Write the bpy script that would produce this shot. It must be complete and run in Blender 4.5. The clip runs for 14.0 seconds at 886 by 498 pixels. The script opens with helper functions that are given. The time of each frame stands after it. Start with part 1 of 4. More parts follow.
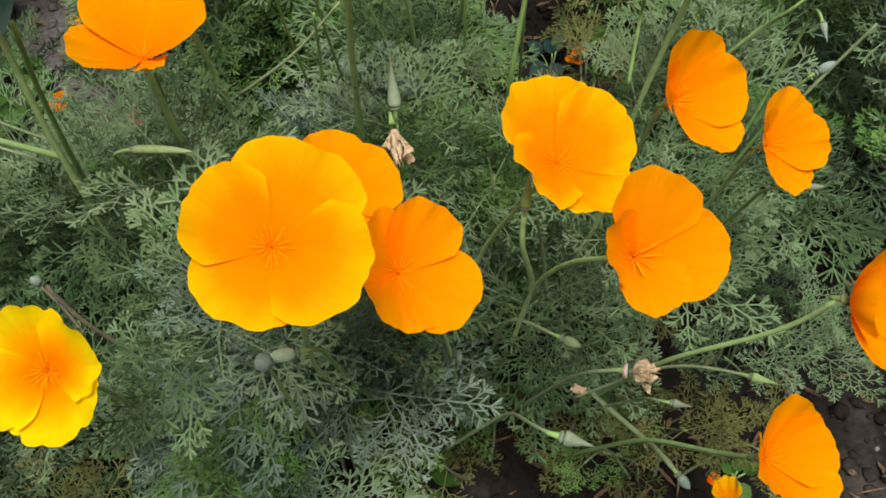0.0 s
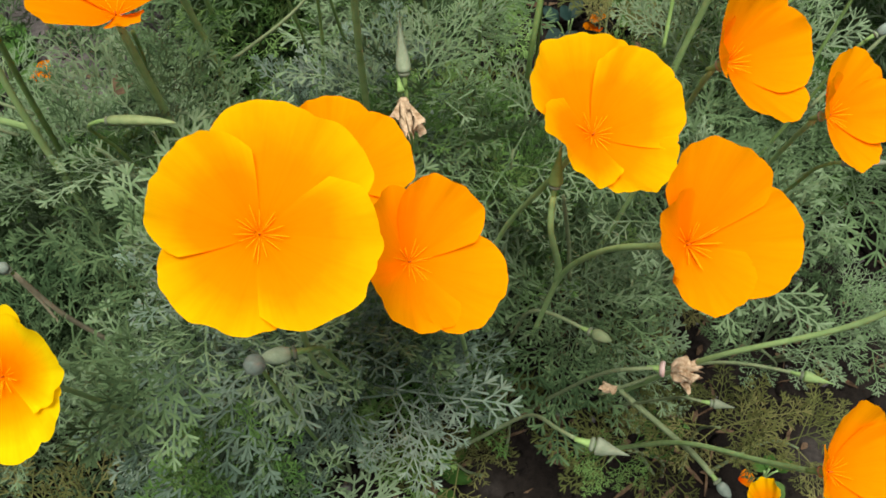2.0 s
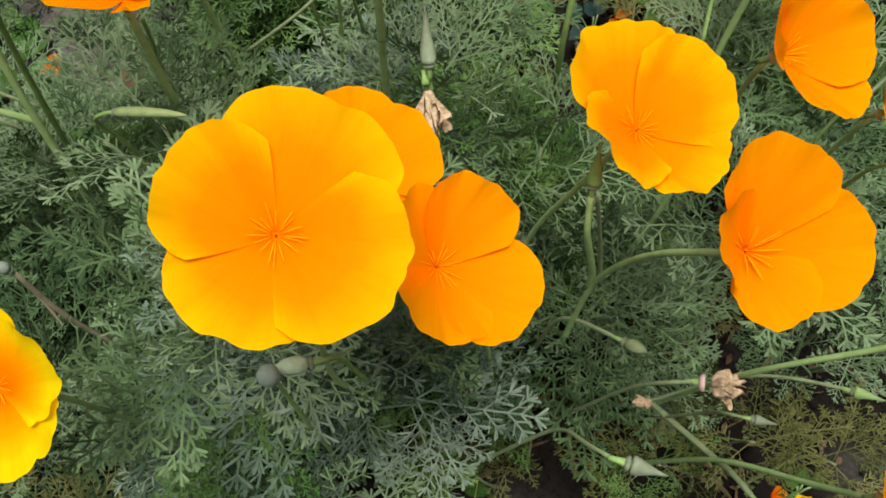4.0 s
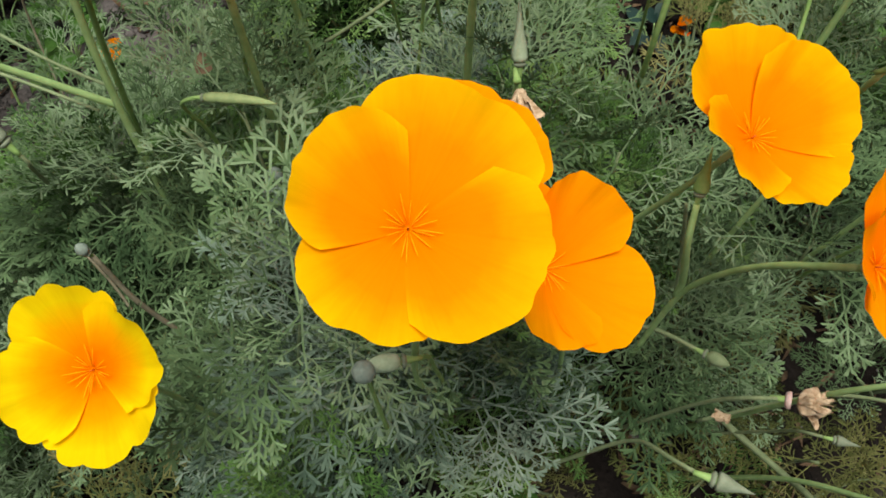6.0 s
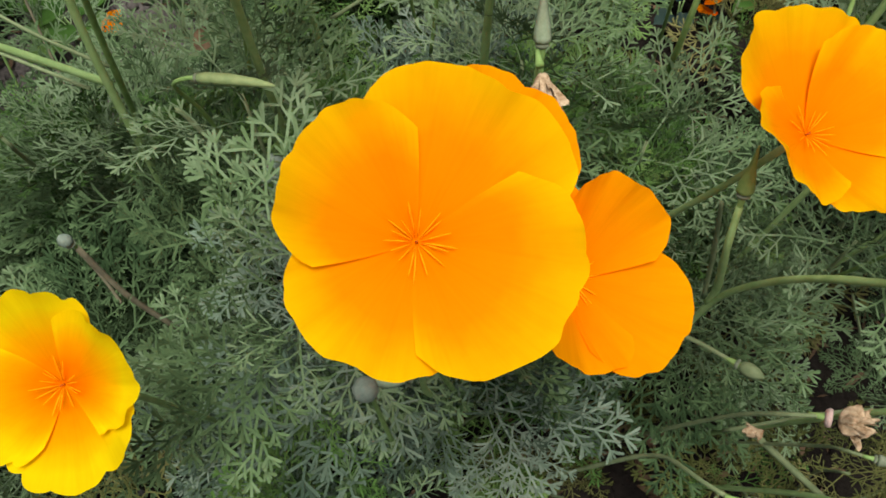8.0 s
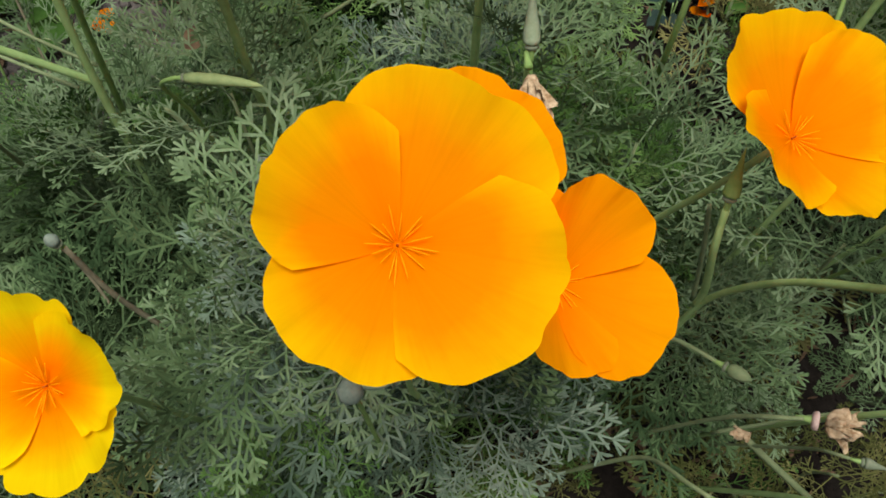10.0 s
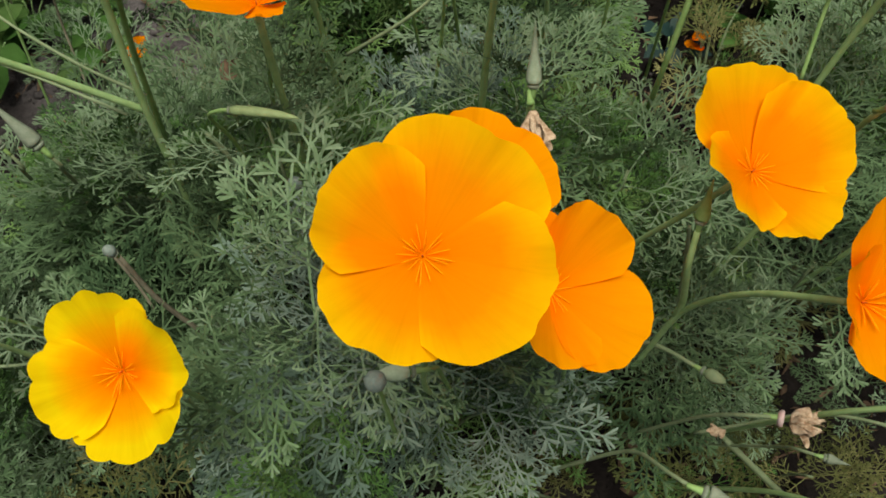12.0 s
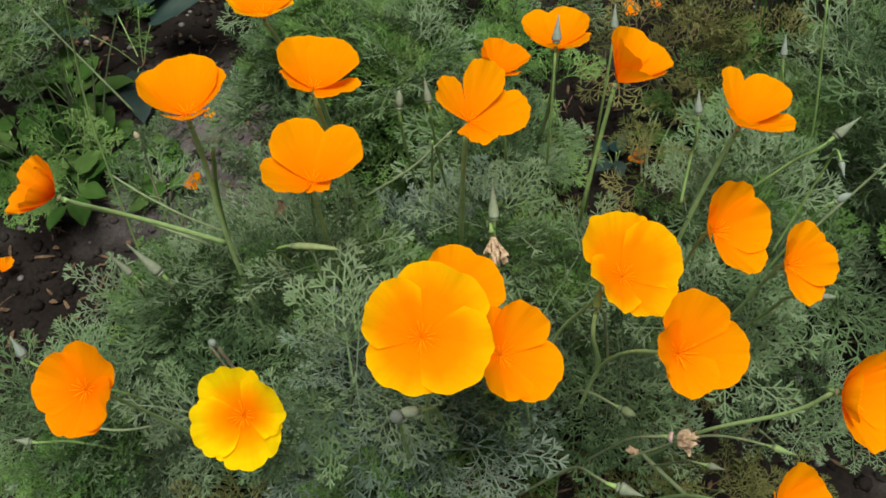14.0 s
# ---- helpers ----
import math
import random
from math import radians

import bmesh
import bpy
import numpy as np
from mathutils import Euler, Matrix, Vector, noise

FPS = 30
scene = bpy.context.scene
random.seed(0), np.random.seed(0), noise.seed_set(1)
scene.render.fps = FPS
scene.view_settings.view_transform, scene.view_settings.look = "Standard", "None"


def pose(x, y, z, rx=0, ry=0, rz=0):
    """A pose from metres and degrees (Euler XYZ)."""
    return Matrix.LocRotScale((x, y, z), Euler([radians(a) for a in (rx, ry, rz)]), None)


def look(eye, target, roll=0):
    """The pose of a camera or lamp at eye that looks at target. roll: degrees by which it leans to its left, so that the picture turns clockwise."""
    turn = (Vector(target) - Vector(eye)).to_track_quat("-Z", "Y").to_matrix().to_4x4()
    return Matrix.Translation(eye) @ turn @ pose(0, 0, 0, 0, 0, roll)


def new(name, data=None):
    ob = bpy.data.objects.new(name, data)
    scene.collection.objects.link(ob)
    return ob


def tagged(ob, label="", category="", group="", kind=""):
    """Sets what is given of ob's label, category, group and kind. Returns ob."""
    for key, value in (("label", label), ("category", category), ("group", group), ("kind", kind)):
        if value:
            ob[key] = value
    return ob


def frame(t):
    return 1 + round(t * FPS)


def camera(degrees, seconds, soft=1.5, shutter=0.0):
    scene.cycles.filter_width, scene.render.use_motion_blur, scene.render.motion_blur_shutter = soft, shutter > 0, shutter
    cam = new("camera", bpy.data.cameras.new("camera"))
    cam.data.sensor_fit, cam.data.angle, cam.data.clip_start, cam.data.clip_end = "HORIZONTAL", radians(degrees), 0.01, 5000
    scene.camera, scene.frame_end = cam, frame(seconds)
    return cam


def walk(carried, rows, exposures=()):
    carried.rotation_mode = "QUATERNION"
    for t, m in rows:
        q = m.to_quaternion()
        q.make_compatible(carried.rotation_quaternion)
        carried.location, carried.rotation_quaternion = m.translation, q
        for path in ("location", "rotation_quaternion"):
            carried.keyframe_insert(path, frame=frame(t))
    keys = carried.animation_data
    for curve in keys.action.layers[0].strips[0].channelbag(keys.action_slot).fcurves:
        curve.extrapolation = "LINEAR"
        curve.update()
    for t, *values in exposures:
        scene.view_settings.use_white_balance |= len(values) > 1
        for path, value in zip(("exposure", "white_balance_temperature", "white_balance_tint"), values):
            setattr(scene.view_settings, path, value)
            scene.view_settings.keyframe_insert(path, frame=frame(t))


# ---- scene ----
cam = camera(52.9, 14.0, soft=1.72)
METRES, EYE, TILT, LEAN, TURN = 0.44, 0.78, -58.0, 0.0, 0.0
ROWS = [
    (0.0, 0.0, 0.0, 0.0, -0.0, 0.0, -0.0),
    (0.5, -0.0003, 0.0436, -0.0024, 0.13, -0.69, 0.33),
    (1.0, 0.0006, 0.0771, 0.0062, 0.07, -1.36, 0.3),
    (1.5, -0.0065, 0.1018, 0.0135, 0.21, -1.37, 0.17),
    (2.0, -0.0132, 0.1285, 0.008, 0.26, -1.51, -0.03),
    (2.5, -0.019, 0.1586, 0.0074, 0.55, -1.67, -0.26),
    (5.0, -0.0548, 0.1942, 0.0082, 1.41, -1.28, -1.53),
    (5.5, -0.0849, 0.1958, 0.005, 1.88, -1.29, -2.68),
    (6.0, -0.1025, 0.2082, 0.0035, 2.22, -1.36, -3.15),
    (6.5, -0.1091, 0.2226, 0.0109, 2.52, -1.56, -3.62),
    (7.0, -0.1094, 0.2453, 0.0229, 2.81, -2.1, -3.98),
    (7.5, -0.1118, 0.2628, 0.0281, 3.03, -2.53, -4.19),
    (8.0, -0.1088, 0.2866, 0.0229, 2.92, -2.92, -4.06),
    (8.5, -0.1074, 0.2967, 0.0251, 2.68, -3.13, -4.21),
    (11.0, -0.0989, 0.2585, 0.0271, 2.65, -2.27, -4.42),
    (11.5, -0.1027, 0.2209, 0.0314, 2.88, -1.79, -5.2),
    (12.0, -0.1033, 0.167, 0.026, 2.95, -1.81, -5.03),
    (12.5, -0.1001, 0.0777, 0.0291, 3.1, -1.22, -4.79),
    (13.0, -0.0956, -0.0408, 0.0392, 3.3, 0.41, -4.18),
    (13.5, -0.0764, -0.1883, 0.0394, 3.46, 1.72, -3.27),
    (14.0, -0.0579, -0.3282, 0.0472, 3.33, 3.32, -2.54),
]
walk(cam, [(t, pose(0, 0, EYE, TILT, LEAN, TURN) @ pose(METRES * x, METRES * y, METRES * z, 90 + pitch, roll, yaw)) for t, x, y, z, yaw, pitch, roll in ROWS],
     exposures=[(0, 0.1), (1.5, 0.24), (2.5, 0.22), (5.5, 0.12), (7, 0.12), (8, 0.02), (11, -0.12), (12.5, -0.14), (13.2, -0.12), (14, -0.02)])

# ---- world and light: an overcast day ----
world = bpy.data.worlds.new("sky")
scene.world = world
world.use_nodes = True
wn = world.node_tree
sky = wn.nodes.new("ShaderNodeTexSky")
sky.sky_type = "NISHITA"
sky.sun_disc = False
sky.sun_elevation = radians(80)
sky.sun_rotation = radians(170)
sky.air_density, sky.dust_density, sky.ozone_density = 1.0, 4.0, 1.0
veil = wn.nodes.new("ShaderNodeHueSaturation")  # thin cloud: the sky's blue is washed out
veil.inputs["Saturation"].default_value = 0.22
wn.links.new(sky.outputs[0], veil.inputs["Color"])
wn.links.new(veil.outputs[0], wn.nodes["Background"].inputs[0])
wn.nodes["Background"].inputs[1].default_value = 0.10
sun_data = bpy.data.lights.new("sun", "SUN")
sun_data.energy, sun_data.angle, sun_data.color = 5.7, radians(27), (1.0, 0.97, 0.90)
sun = new("sun", sun_data)
sun.matrix_world = look((0.05, -0.34, 1.9), (0, 0, 0))


# ---- materials ----
def material(name):
    m = bpy.data.materials.new(name)
    m.use_nodes = True
    m.node_tree.nodes.clear()
    return m, m.node_tree.nodes, m.node_tree.links


def ramp(nodes, links, source, stops):
    r = nodes.new("ShaderNodeValToRGB")
    e = r.color_ramp.elements
    while len(e) < len(stops):
        e.new(0.5)
    for k, (p, c) in enumerate(stops):
        e[k].position, e[k].color = p, (*c, 1)
    links.new(source, r.inputs[0])
    return r.outputs[0]


def mixed(nodes, links, kind, factor, a, b):
    x = nodes.new("ShaderNodeMix")
    x.data_type, x.blend_type = "RGBA", kind
    for socket, value in ((x.inputs[0], factor), (x.inputs[6], a), (x.inputs[7], b)):
        if isinstance(value, bpy.types.NodeSocket):
            links.new(value, socket)
        elif isinstance(value, tuple):
            socket.default_value = (*value, 1)
        else:
            socket.default_value = value
    return x.outputs[2]


def noise_tex(nodes, links, scale, detail=4.0, rough=0.6, where=None):
    n = nodes.new("ShaderNodeTexNoise")
    n.inputs["Scale"].default_value, n.inputs["Detail"].default_value, n.inputs["Roughness"].default_value = scale, detail, rough
    if where is None:
        where = nodes.new("ShaderNodeTexCoord").outputs["Object"]
    links.new(where, n.inputs["Vector"])
    return n.outputs[0]


def plant_surface(nodes, links, colour, rough, see_through, bump=None, bump_size=0.0005, sheen=0.06):
    """A leaf or petal: scattering on both sides, a part of the light passing through."""
    p = nodes.new("ShaderNodeBsdfPrincipled")
    p.inputs["Roughness"].default_value = rough
    p.inputs["Specular IOR Level"].default_value = sheen
    tr = nodes.new("ShaderNodeBsdfTranslucent")
    for sh in (p.inputs["Base Color"], tr.inputs["Color"]):
        links.new(colour, sh)
    if bump is not None:
        b = nodes.new("ShaderNodeBump")
        b.inputs["Strength"].default_value, b.inputs["Distance"].default_value = 0.6, bump_size
        links.new(bump, b.inputs["Height"])
        links.new(b.outputs[0], p.inputs["Normal"])
    mix = nodes.new("ShaderNodeMixShader")
    mix.inputs[0].default_value = see_through
    links.new(p.outputs[0], mix.inputs[1])
    links.new(tr.outputs[0], mix.inputs[2])
    out = nodes.new("ShaderNodeOutputMaterial")
    links.new(mix.outputs[0], out.inputs[0])


def petal_material(name, heart, middle, edge, stops=(0.18, 0.55, 1.0)):
    m, n, l = material(name)
    uv = n.new("ShaderNodeTexCoord").outputs["UV"]
    sep = n.new("ShaderNodeSeparateXYZ")
    l.new(uv, sep.inputs[0])
    stretch = n.new("ShaderNodeMapping")
    stretch.inputs["Scale"].default_value = (26, 1.2, 1)
    l.new(uv, stretch.inputs[0])
    veins = noise_tex(n, l, 1.6, 3.0, 0.6, stretch.outputs[0])
    blotch = noise_tex(n, l, 70.0, 3.0, 0.6)
    add = n.new("ShaderNodeMath")
    add.operation = "MULTIPLY_ADD"
    l.new(blotch, add.inputs[0])
    add.inputs[1].default_value = 0.25
    low = n.new("ShaderNodeMath")
    low.operation = "MULTIPLY_ADD"
    l.new(sep.outputs[1], low.inputs[0])
    low.inputs[1].default_value, low.inputs[2].default_value = 0.9, -0.06
    l.new(low.outputs[0], add.inputs[2])
    base = ramp(n, l, add.outputs[0], [(stops[0], heart), (stops[1], middle), (stops[2], edge)])
    streak = ramp(n, l, veins, [(0.3, (0.86, 0.80, 0.75)), (0.62, (1, 1, 1))])
    colour = mixed(n, l, "MULTIPLY", 0.35, base, streak)
    plant_surface(n, l, colour, 0.6, 0.54, veins, 0.00015, 0.0)
    return m


def leaf_material(name, dark, light, old, see_through=0.05):
    m, n, l = material(name)
    info = n.new("ShaderNodeObjectInfo")
    geo = n.new("ShaderNodeNewGeometry")
    big = noise_tex(n, l, 14.0, 3.0, 0.6, geo.outputs["Position"])
    fine = noise_tex(n, l, 900.0, 2.0, 0.6, geo.outputs["Position"])
    tone = n.new("ShaderNodeMath")
    tone.operation = "MULTIPLY_ADD"
    l.new(info.outputs["Random"], tone.inputs[0])
    tone.inputs[1].default_value = 0.42
    l.new(big, tone.inputs[2])
    isl = n.new("ShaderNodeMath")
    isl.operation = "MULTIPLY_ADD"
    l.new(geo.outputs["Random Per Island"], isl.inputs[0])
    isl.inputs[1].default_value = 0.16
    l.new(tone.outputs[0], isl.inputs[2])
    base = ramp(n, l, isl.outputs[0], [(0.46, dark), (0.78, light), (1.0, old)])
    grain = ramp(n, l, fine, [(0.3, (0.8, 0.8, 0.8)), (0.7, (1, 1, 1))])
    plant_surface(n, l, mixed(n, l, "MULTIPLY", 0.7, base, grain), 0.75, see_through, fine, 0.0003, 0.03)
    return m


def skin_material(name, a, b, scale, rough=0.6, see_through=0.05):
    m, n, l = material(name)
    f = noise_tex(n, l, scale, 4.0, 0.65)
    plant_surface(n, l, ramp(n, l, f, [(0.32, a), (0.68, b)]), rough, see_through, f, 0.0006)
    return m


def soil_material():
    m, n, l = material("soil")
    geo = n.new("ShaderNodeNewGeometry").outputs["Position"]
    big = noise_tex(n, l, 6.0, 5.0, 0.6, geo)
    grit = noise_tex(n, l, 160.0, 6.0, 0.7, geo)
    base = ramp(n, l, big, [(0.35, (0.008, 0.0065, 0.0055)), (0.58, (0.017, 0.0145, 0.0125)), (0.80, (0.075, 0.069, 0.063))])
    away = n.new("ShaderNodeVectorMath")  # trodden, dried-out earth beside the plants
    away.operation = "DISTANCE"
    l.new(geo, away.inputs[0])
    away.inputs[1].default_value = (-0.44, 0.72, 0.0)
    edge = n.new("ShaderNodeMath")
    edge.operation = "MULTIPLY_ADD"
    l.new(big, edge.inputs[0])
    edge.inputs[1].default_value = -0.22
    l.new(away.outputs["Value"], edge.inputs[2])
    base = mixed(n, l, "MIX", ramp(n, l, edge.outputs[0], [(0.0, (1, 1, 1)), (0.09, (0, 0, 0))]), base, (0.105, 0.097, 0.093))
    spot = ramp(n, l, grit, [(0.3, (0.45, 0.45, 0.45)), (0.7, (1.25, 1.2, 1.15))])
    p = n.new("ShaderNodeBsdfPrincipled")
    l.new(mixed(n, l, "MULTIPLY", 0.9, base, spot), p.inputs["Base Color"])
    p.inputs["Roughness"].default_value = 0.95
    p.inputs["Specular IOR Level"].default_value = 0.05
    b = n.new("ShaderNodeBump")
    b.inputs["Strength"].default_value, b.inputs["Distance"].default_value = 0.8, 0.004
    l.new(grit, b.inputs["Height"])
    l.new(b.outputs[0], p.inputs["Normal"])
    l.new(p.outputs[0], n.new("ShaderNodeOutputMaterial").inputs[0])
    return m


ORANGE = petal_material("orange_petal", (0.96, 0.235, 0.0), (0.97, 0.295, 0.001), (0.97, 0.375, 0.001))
DEEP = petal_material("deep_orange_petal", (0.95, 0.20, 0.0), (0.95, 0.26, 0.001), (0.95, 0.315, 0.001))
GOLD = petal_material("golden_petal", (0.96, 0.24, 0.0), (0.96, 0.30, 0.001), (0.96, 0.54, 0.002), (0.20, 0.60, 0.97))
YELLOW = petal_material("yellow_petal", (0.96, 0.24, 0.0), (0.96, 0.40, 0.001), (0.93, 0.66, 0.003), (0.28, 0.55, 0.80))
RED = petal_material("red_orange_petal", (0.85, 0.09, 0.0), (0.93, 0.21, 0.002), (0.95, 0.34, 0.003))
STAMEN = skin_material("stamen", (0.97, 0.42, 0.003), (0.97, 0.54, 0.006), 800.0, 0.6, 0.6)
PISTIL = skin_material("pistil", (0.45, 0.09, 0.01), (0.7, 0.2, 0.02), 1500.0)
# stem colour lightened and greened to offset the shade under the blooms
STEM = skin_material("stem", (0.205, 0.325, 0.115), (0.28, 0.41, 0.17), 120.0, 0.5)
# darker copy of the stem colour, mainly for stalks in full light
DIMMED_STEM = skin_material("dimmed_stem", (0.125, 0.22, 0.062), (0.20, 0.31, 0.105), 120.0, 0.5)
PALE_STEM = skin_material("pale_stem", (0.12, 0.165, 0.08), (0.19, 0.235, 0.125), 120.0, 0.55)
BROWN_STEM = skin_material("brown_stem", (0.13, 0.12, 0.08), (0.23, 0.21, 0.14), 120.0, 0.6)
PINK = skin_material("pale_pink_collar", (0.38, 0.27, 0.24), (0.52, 0.40, 0.36), 300.0)
RIM = skin_material("pinkish_rim", (0.20, 0.19, 0.115), (0.29, 0.26, 0.17), 300.0)
BUD = skin_material("bud_skin", (0.125, 0.155, 0.10), (0.185, 0.215, 0.15), 260.0, 0.6, 0.1)
# bud skin with its colour raised, for buds in the shade of blooms
LIGHTENED_BUD = skin_material("lightened_bud_skin", (0.24, 0.32, 0.20), (0.34, 0.42, 0.29), 260.0, 0.6, 0.1)
BLUE_BUD = skin_material("bluish_bud_skin", (0.14, 0.185, 0.15), (0.22, 0.265, 0.22), 260.0, 0.6, 0.1)
POD = skin_material("pod_skin", (0.17, 0.24, 0.10), (0.26, 0.33, 0.15), 200.0, 0.5, 0.1)
WITHERED = skin_material("withered_petal", (0.19, 0.12, 0.06), (0.50, 0.40, 0.27), 330.0, 0.9, 0.1)
LITTER = skin_material("leaf_litter", (0.035, 0.022, 0.013), (0.15, 0.10, 0.06), 90.0, 0.9, 0.1)
STONE = skin_material("stone", (0.06, 0.055, 0.05), (0.17, 0.16, 0.15), 120.0, 0.9, 0.0)
LEAF = leaf_material("feathery_leaf", (0.025, 0.048, 0.020), (0.088, 0.143, 0.063), (0.144, 0.203, 0.115))
SILVER = leaf_material("silvery_leaf", (0.042, 0.069, 0.047), (0.108, 0.158, 0.112), (0.174, 0.226, 0.172))
FRESH = leaf_material("fresh_leaf", (0.032, 0.076, 0.019), (0.073, 0.147, 0.036), (0.121, 0.200, 0.061))
DRY = leaf_material("dry_leaf", (0.032, 0.042, 0.013), (0.090, 0.102, 0.031), (0.145, 0.140, 0.054))
WEED = leaf_material("weed_leaf", (0.022, 0.060, 0.012), (0.048, 0.110, 0.022), (0.085, 0.15, 0.04))
DOCK = leaf_material("dark_weed_leaf", (0.010, 0.026, 0.022), (0.022, 0.042, 0.036), (0.04, 0.06, 0.05))
SOIL = soil_material()


# ---- mesh helpers ----
def mesh_of(name, verts, faces, mat, uvs=None):
    me = bpy.data.meshes.new(name)
    me.from_pydata([tuple(map(float, v)) for v in verts], [], [tuple(map(int, f)) for f in faces])
    me.materials.append(mat)
    me.polygons.foreach_set("use_smooth", [True] * len(me.polygons))
    if uvs is not None:
        layer = me.uv_layers.new(name="UVMap")
        idx = np.empty(len(me.loops), dtype=np.int32)
        me.loops.foreach_get("vertex_index", idx)
        layer.data.foreach_set("uv", np.asarray(uvs, dtype=np.float32)[idx].ravel())
    me.update()
    return me


def part(name, me, parent, m=None, label=""):
    ob = new(name, me)
    ob.parent = parent
    if m is not None:
        ob.matrix_basis = m
    if label:
        ob["label"] = label
    return ob


def thing(name, place, label, category, group="", kind=""):
    ob = new(name)
    ob.empty_display_size = 0.01
    ob.location = place
    return tagged(ob, label, category, group, kind)


def frame_of(axis):
    """A turn whose z is the axis and whose x stays to the right."""
    a = Vector(axis).normalized()
    e = Vector((1, 0, 0)) - a * a.x
    e.normalize()
    return Matrix((e, a.cross(e), a)).transposed().to_4x4()


def smooth_path(points, steps):
    """An even, rounded curve from the first point to the last."""
    p = [Vector(q) for q in points]
    reach = [0.0]
    for k in range(1, len(p)):
        reach.append(reach[-1] + max((p[k] - p[k - 1]).length, 1e-6))
    n = steps * (len(p) - 1)
    out, k = [], 0
    for j in range(n + 1):
        d = reach[-1] * j / n
        while k < len(p) - 2 and d > reach[k + 1]:
            k += 1
        out.append(p[k].lerp(p[k + 1], min(1, (d - reach[k]) / (reach[k + 1] - reach[k]))))
    for _ in range(max(2, n // 2)):
        out = [out[0]] + [(out[j - 1] + out[j] * 2 + out[j + 1]) / 4 for j in range(1, n)] + [out[-1]]
    return out


def tube(path, radii, sides=8):
    """Rings along a path, closed at both ends."""
    verts, faces = [], []
    side = None
    for k, q in enumerate(path):
        d = (path[min(k + 1, len(path) - 1)] - path[max(k - 1, 0)]).normalized()
        if side is None:
            side = d.orthogonal().normalized()
        side = (side - d * side.dot(d)).normalized()
        other = d.cross(side)
        r = radii[k]
        for j in range(sides):
            a = 2 * math.pi * j / sides
            verts.append(q + side * (r * math.cos(a)) + other * (r * math.sin(a)))
    for k in range(len(path) - 1):
        for j in range(sides):
            a, b = k * sides + j, k * sides + (j + 1) % sides
            faces.append((a, b, b + sides, a + sides))
    faces.append(tuple(range(sides - 1, -1, -1)))
    faces.append(tuple(range(len(verts) - sides, len(verts))))
    return verts, faces


def stem_mesh(points, r0, r1, mat, sides=8):
    path = smooth_path(points, 7)
    n = len(path)
    rng = random.Random(n + int(1e4 * abs(points[0][0])))
    radii = [(r0 + (r1 - r0) * k / (n - 1)) * rng.uniform(0.93, 1.07) for k in range(n)]
    v, f = tube(path, radii, sides)
    return mesh_of("stem", v, f, mat)


def turned(profile, sides, mat, name, ribs=0.0, ribcount=8, bow=0.0):
    """A body of revolution about z from (height, radius) pairs, with soft ribs and a bow."""
    verts, faces = [], []
    for h, r in profile:
        for j in range(sides):
            a = 2 * math.pi * j / sides
            rr = r * (1 + ribs * math.cos(ribcount * a))
            verts.append((rr * math.cos(a) + bow * h * h, rr * math.sin(a), h))
    for k in range(len(profile) - 1):
        for j in range(sides):
            a, b = k * sides + j, k * sides + (j + 1) % sides
            faces.append((a, b, b + sides, a + sides))
    faces.append(tuple(range(sides - 1, -1, -1)))
    faces.append(tuple(range(len(verts) - sides, len(verts))))
    return mesh_of(name, verts, faces, mat)


# ---- flowers ----
def petal_mesh(mat, turn, opening, length, half, bend, seed, inner, ruffle=0.0012, lobes=0.05, cup=0.0, scallops=0, dent=0.0, skew=0.0):
    """A fan-shaped petal on the flower's axis z. turn: where it points round the axis; opening: its
    angle from the axis; half: half its spread round the axis; bend: how far it curves inwards (degrees);
    cup: how far its sides rise; scallops and dent: number and depth of the rounded teeth on its edge;
    skew: how much longer one side is than the other."""
    rng = random.Random(seed)
    ph = [rng.uniform(0, 6.28) for _ in range(8)]
    nu, nv = 64, 20
    verts, uvs, faces = [], [], []
    for i in range(nu + 1):
        u = 2 * i / nu - 1
        reach = 1 - 0.30 * abs(u) ** 3.4 + skew * u
        reach += lobes * (0.5 * math.sin(2.6 * u + ph[0]) + 0.26 * math.sin(6.1 * u + ph[1]) + 0.16 * math.sin(14 * u + ph[2]) + 0.13 * math.sin(27 * u + ph[3]))
        if scallops:
            w = (u + 1) / 2 * scallops + 0.35 * math.sin(3 * u + ph[6])
            reach -= dent * (1 - abs(math.sin(math.pi * w)) ** 0.5) * (0.7 + 0.3 * math.sin(5 * u + ph[7]))
        r, h, s = 0.0003, 0.0, 0.0
        for k in range(nv + 1):
            v = k / nv
            target = v * reach
            while s < target - 1e-9:
                step = min(0.02, target - s)
                th = radians(opening + bend * (0.5 - s))
                r += length * step * math.sin(th)
                h += length * step * math.cos(th)
                s += step
            th = radians(opening + bend * (0.5 - s))
            phi = radians(turn + u * half * (1.16 - 0.16 * s))
            wave = ruffle * s ** 3 * (math.sin(5.2 * u + ph[4]) + 0.5 * math.sin(13 * u + ph[5]))
            wave += 0.12 * ruffle * v ** 6 * math.sin(34 * u + ph[7])
            wave -= cup * length * abs(u) ** 2.4 * s * s
            wave -= 0.0009 * inner * s
            rr = r + wave * math.cos(th)
            hh = h - wave * math.sin(th)
            verts.append((rr * math.cos(phi), rr * math.sin(phi), hh))
            uvs.append((i / nu, min(1.1, s * (1 + 0.42 * abs(u) ** 5))))
    for i in range(nu):
        for k in range(nv):
            a = i * (nv + 1) + k
            faces.append((a, a + nv + 1, a + nv + 2, a + 1))
    return mesh_of("petal", verts, faces, mat, uvs)


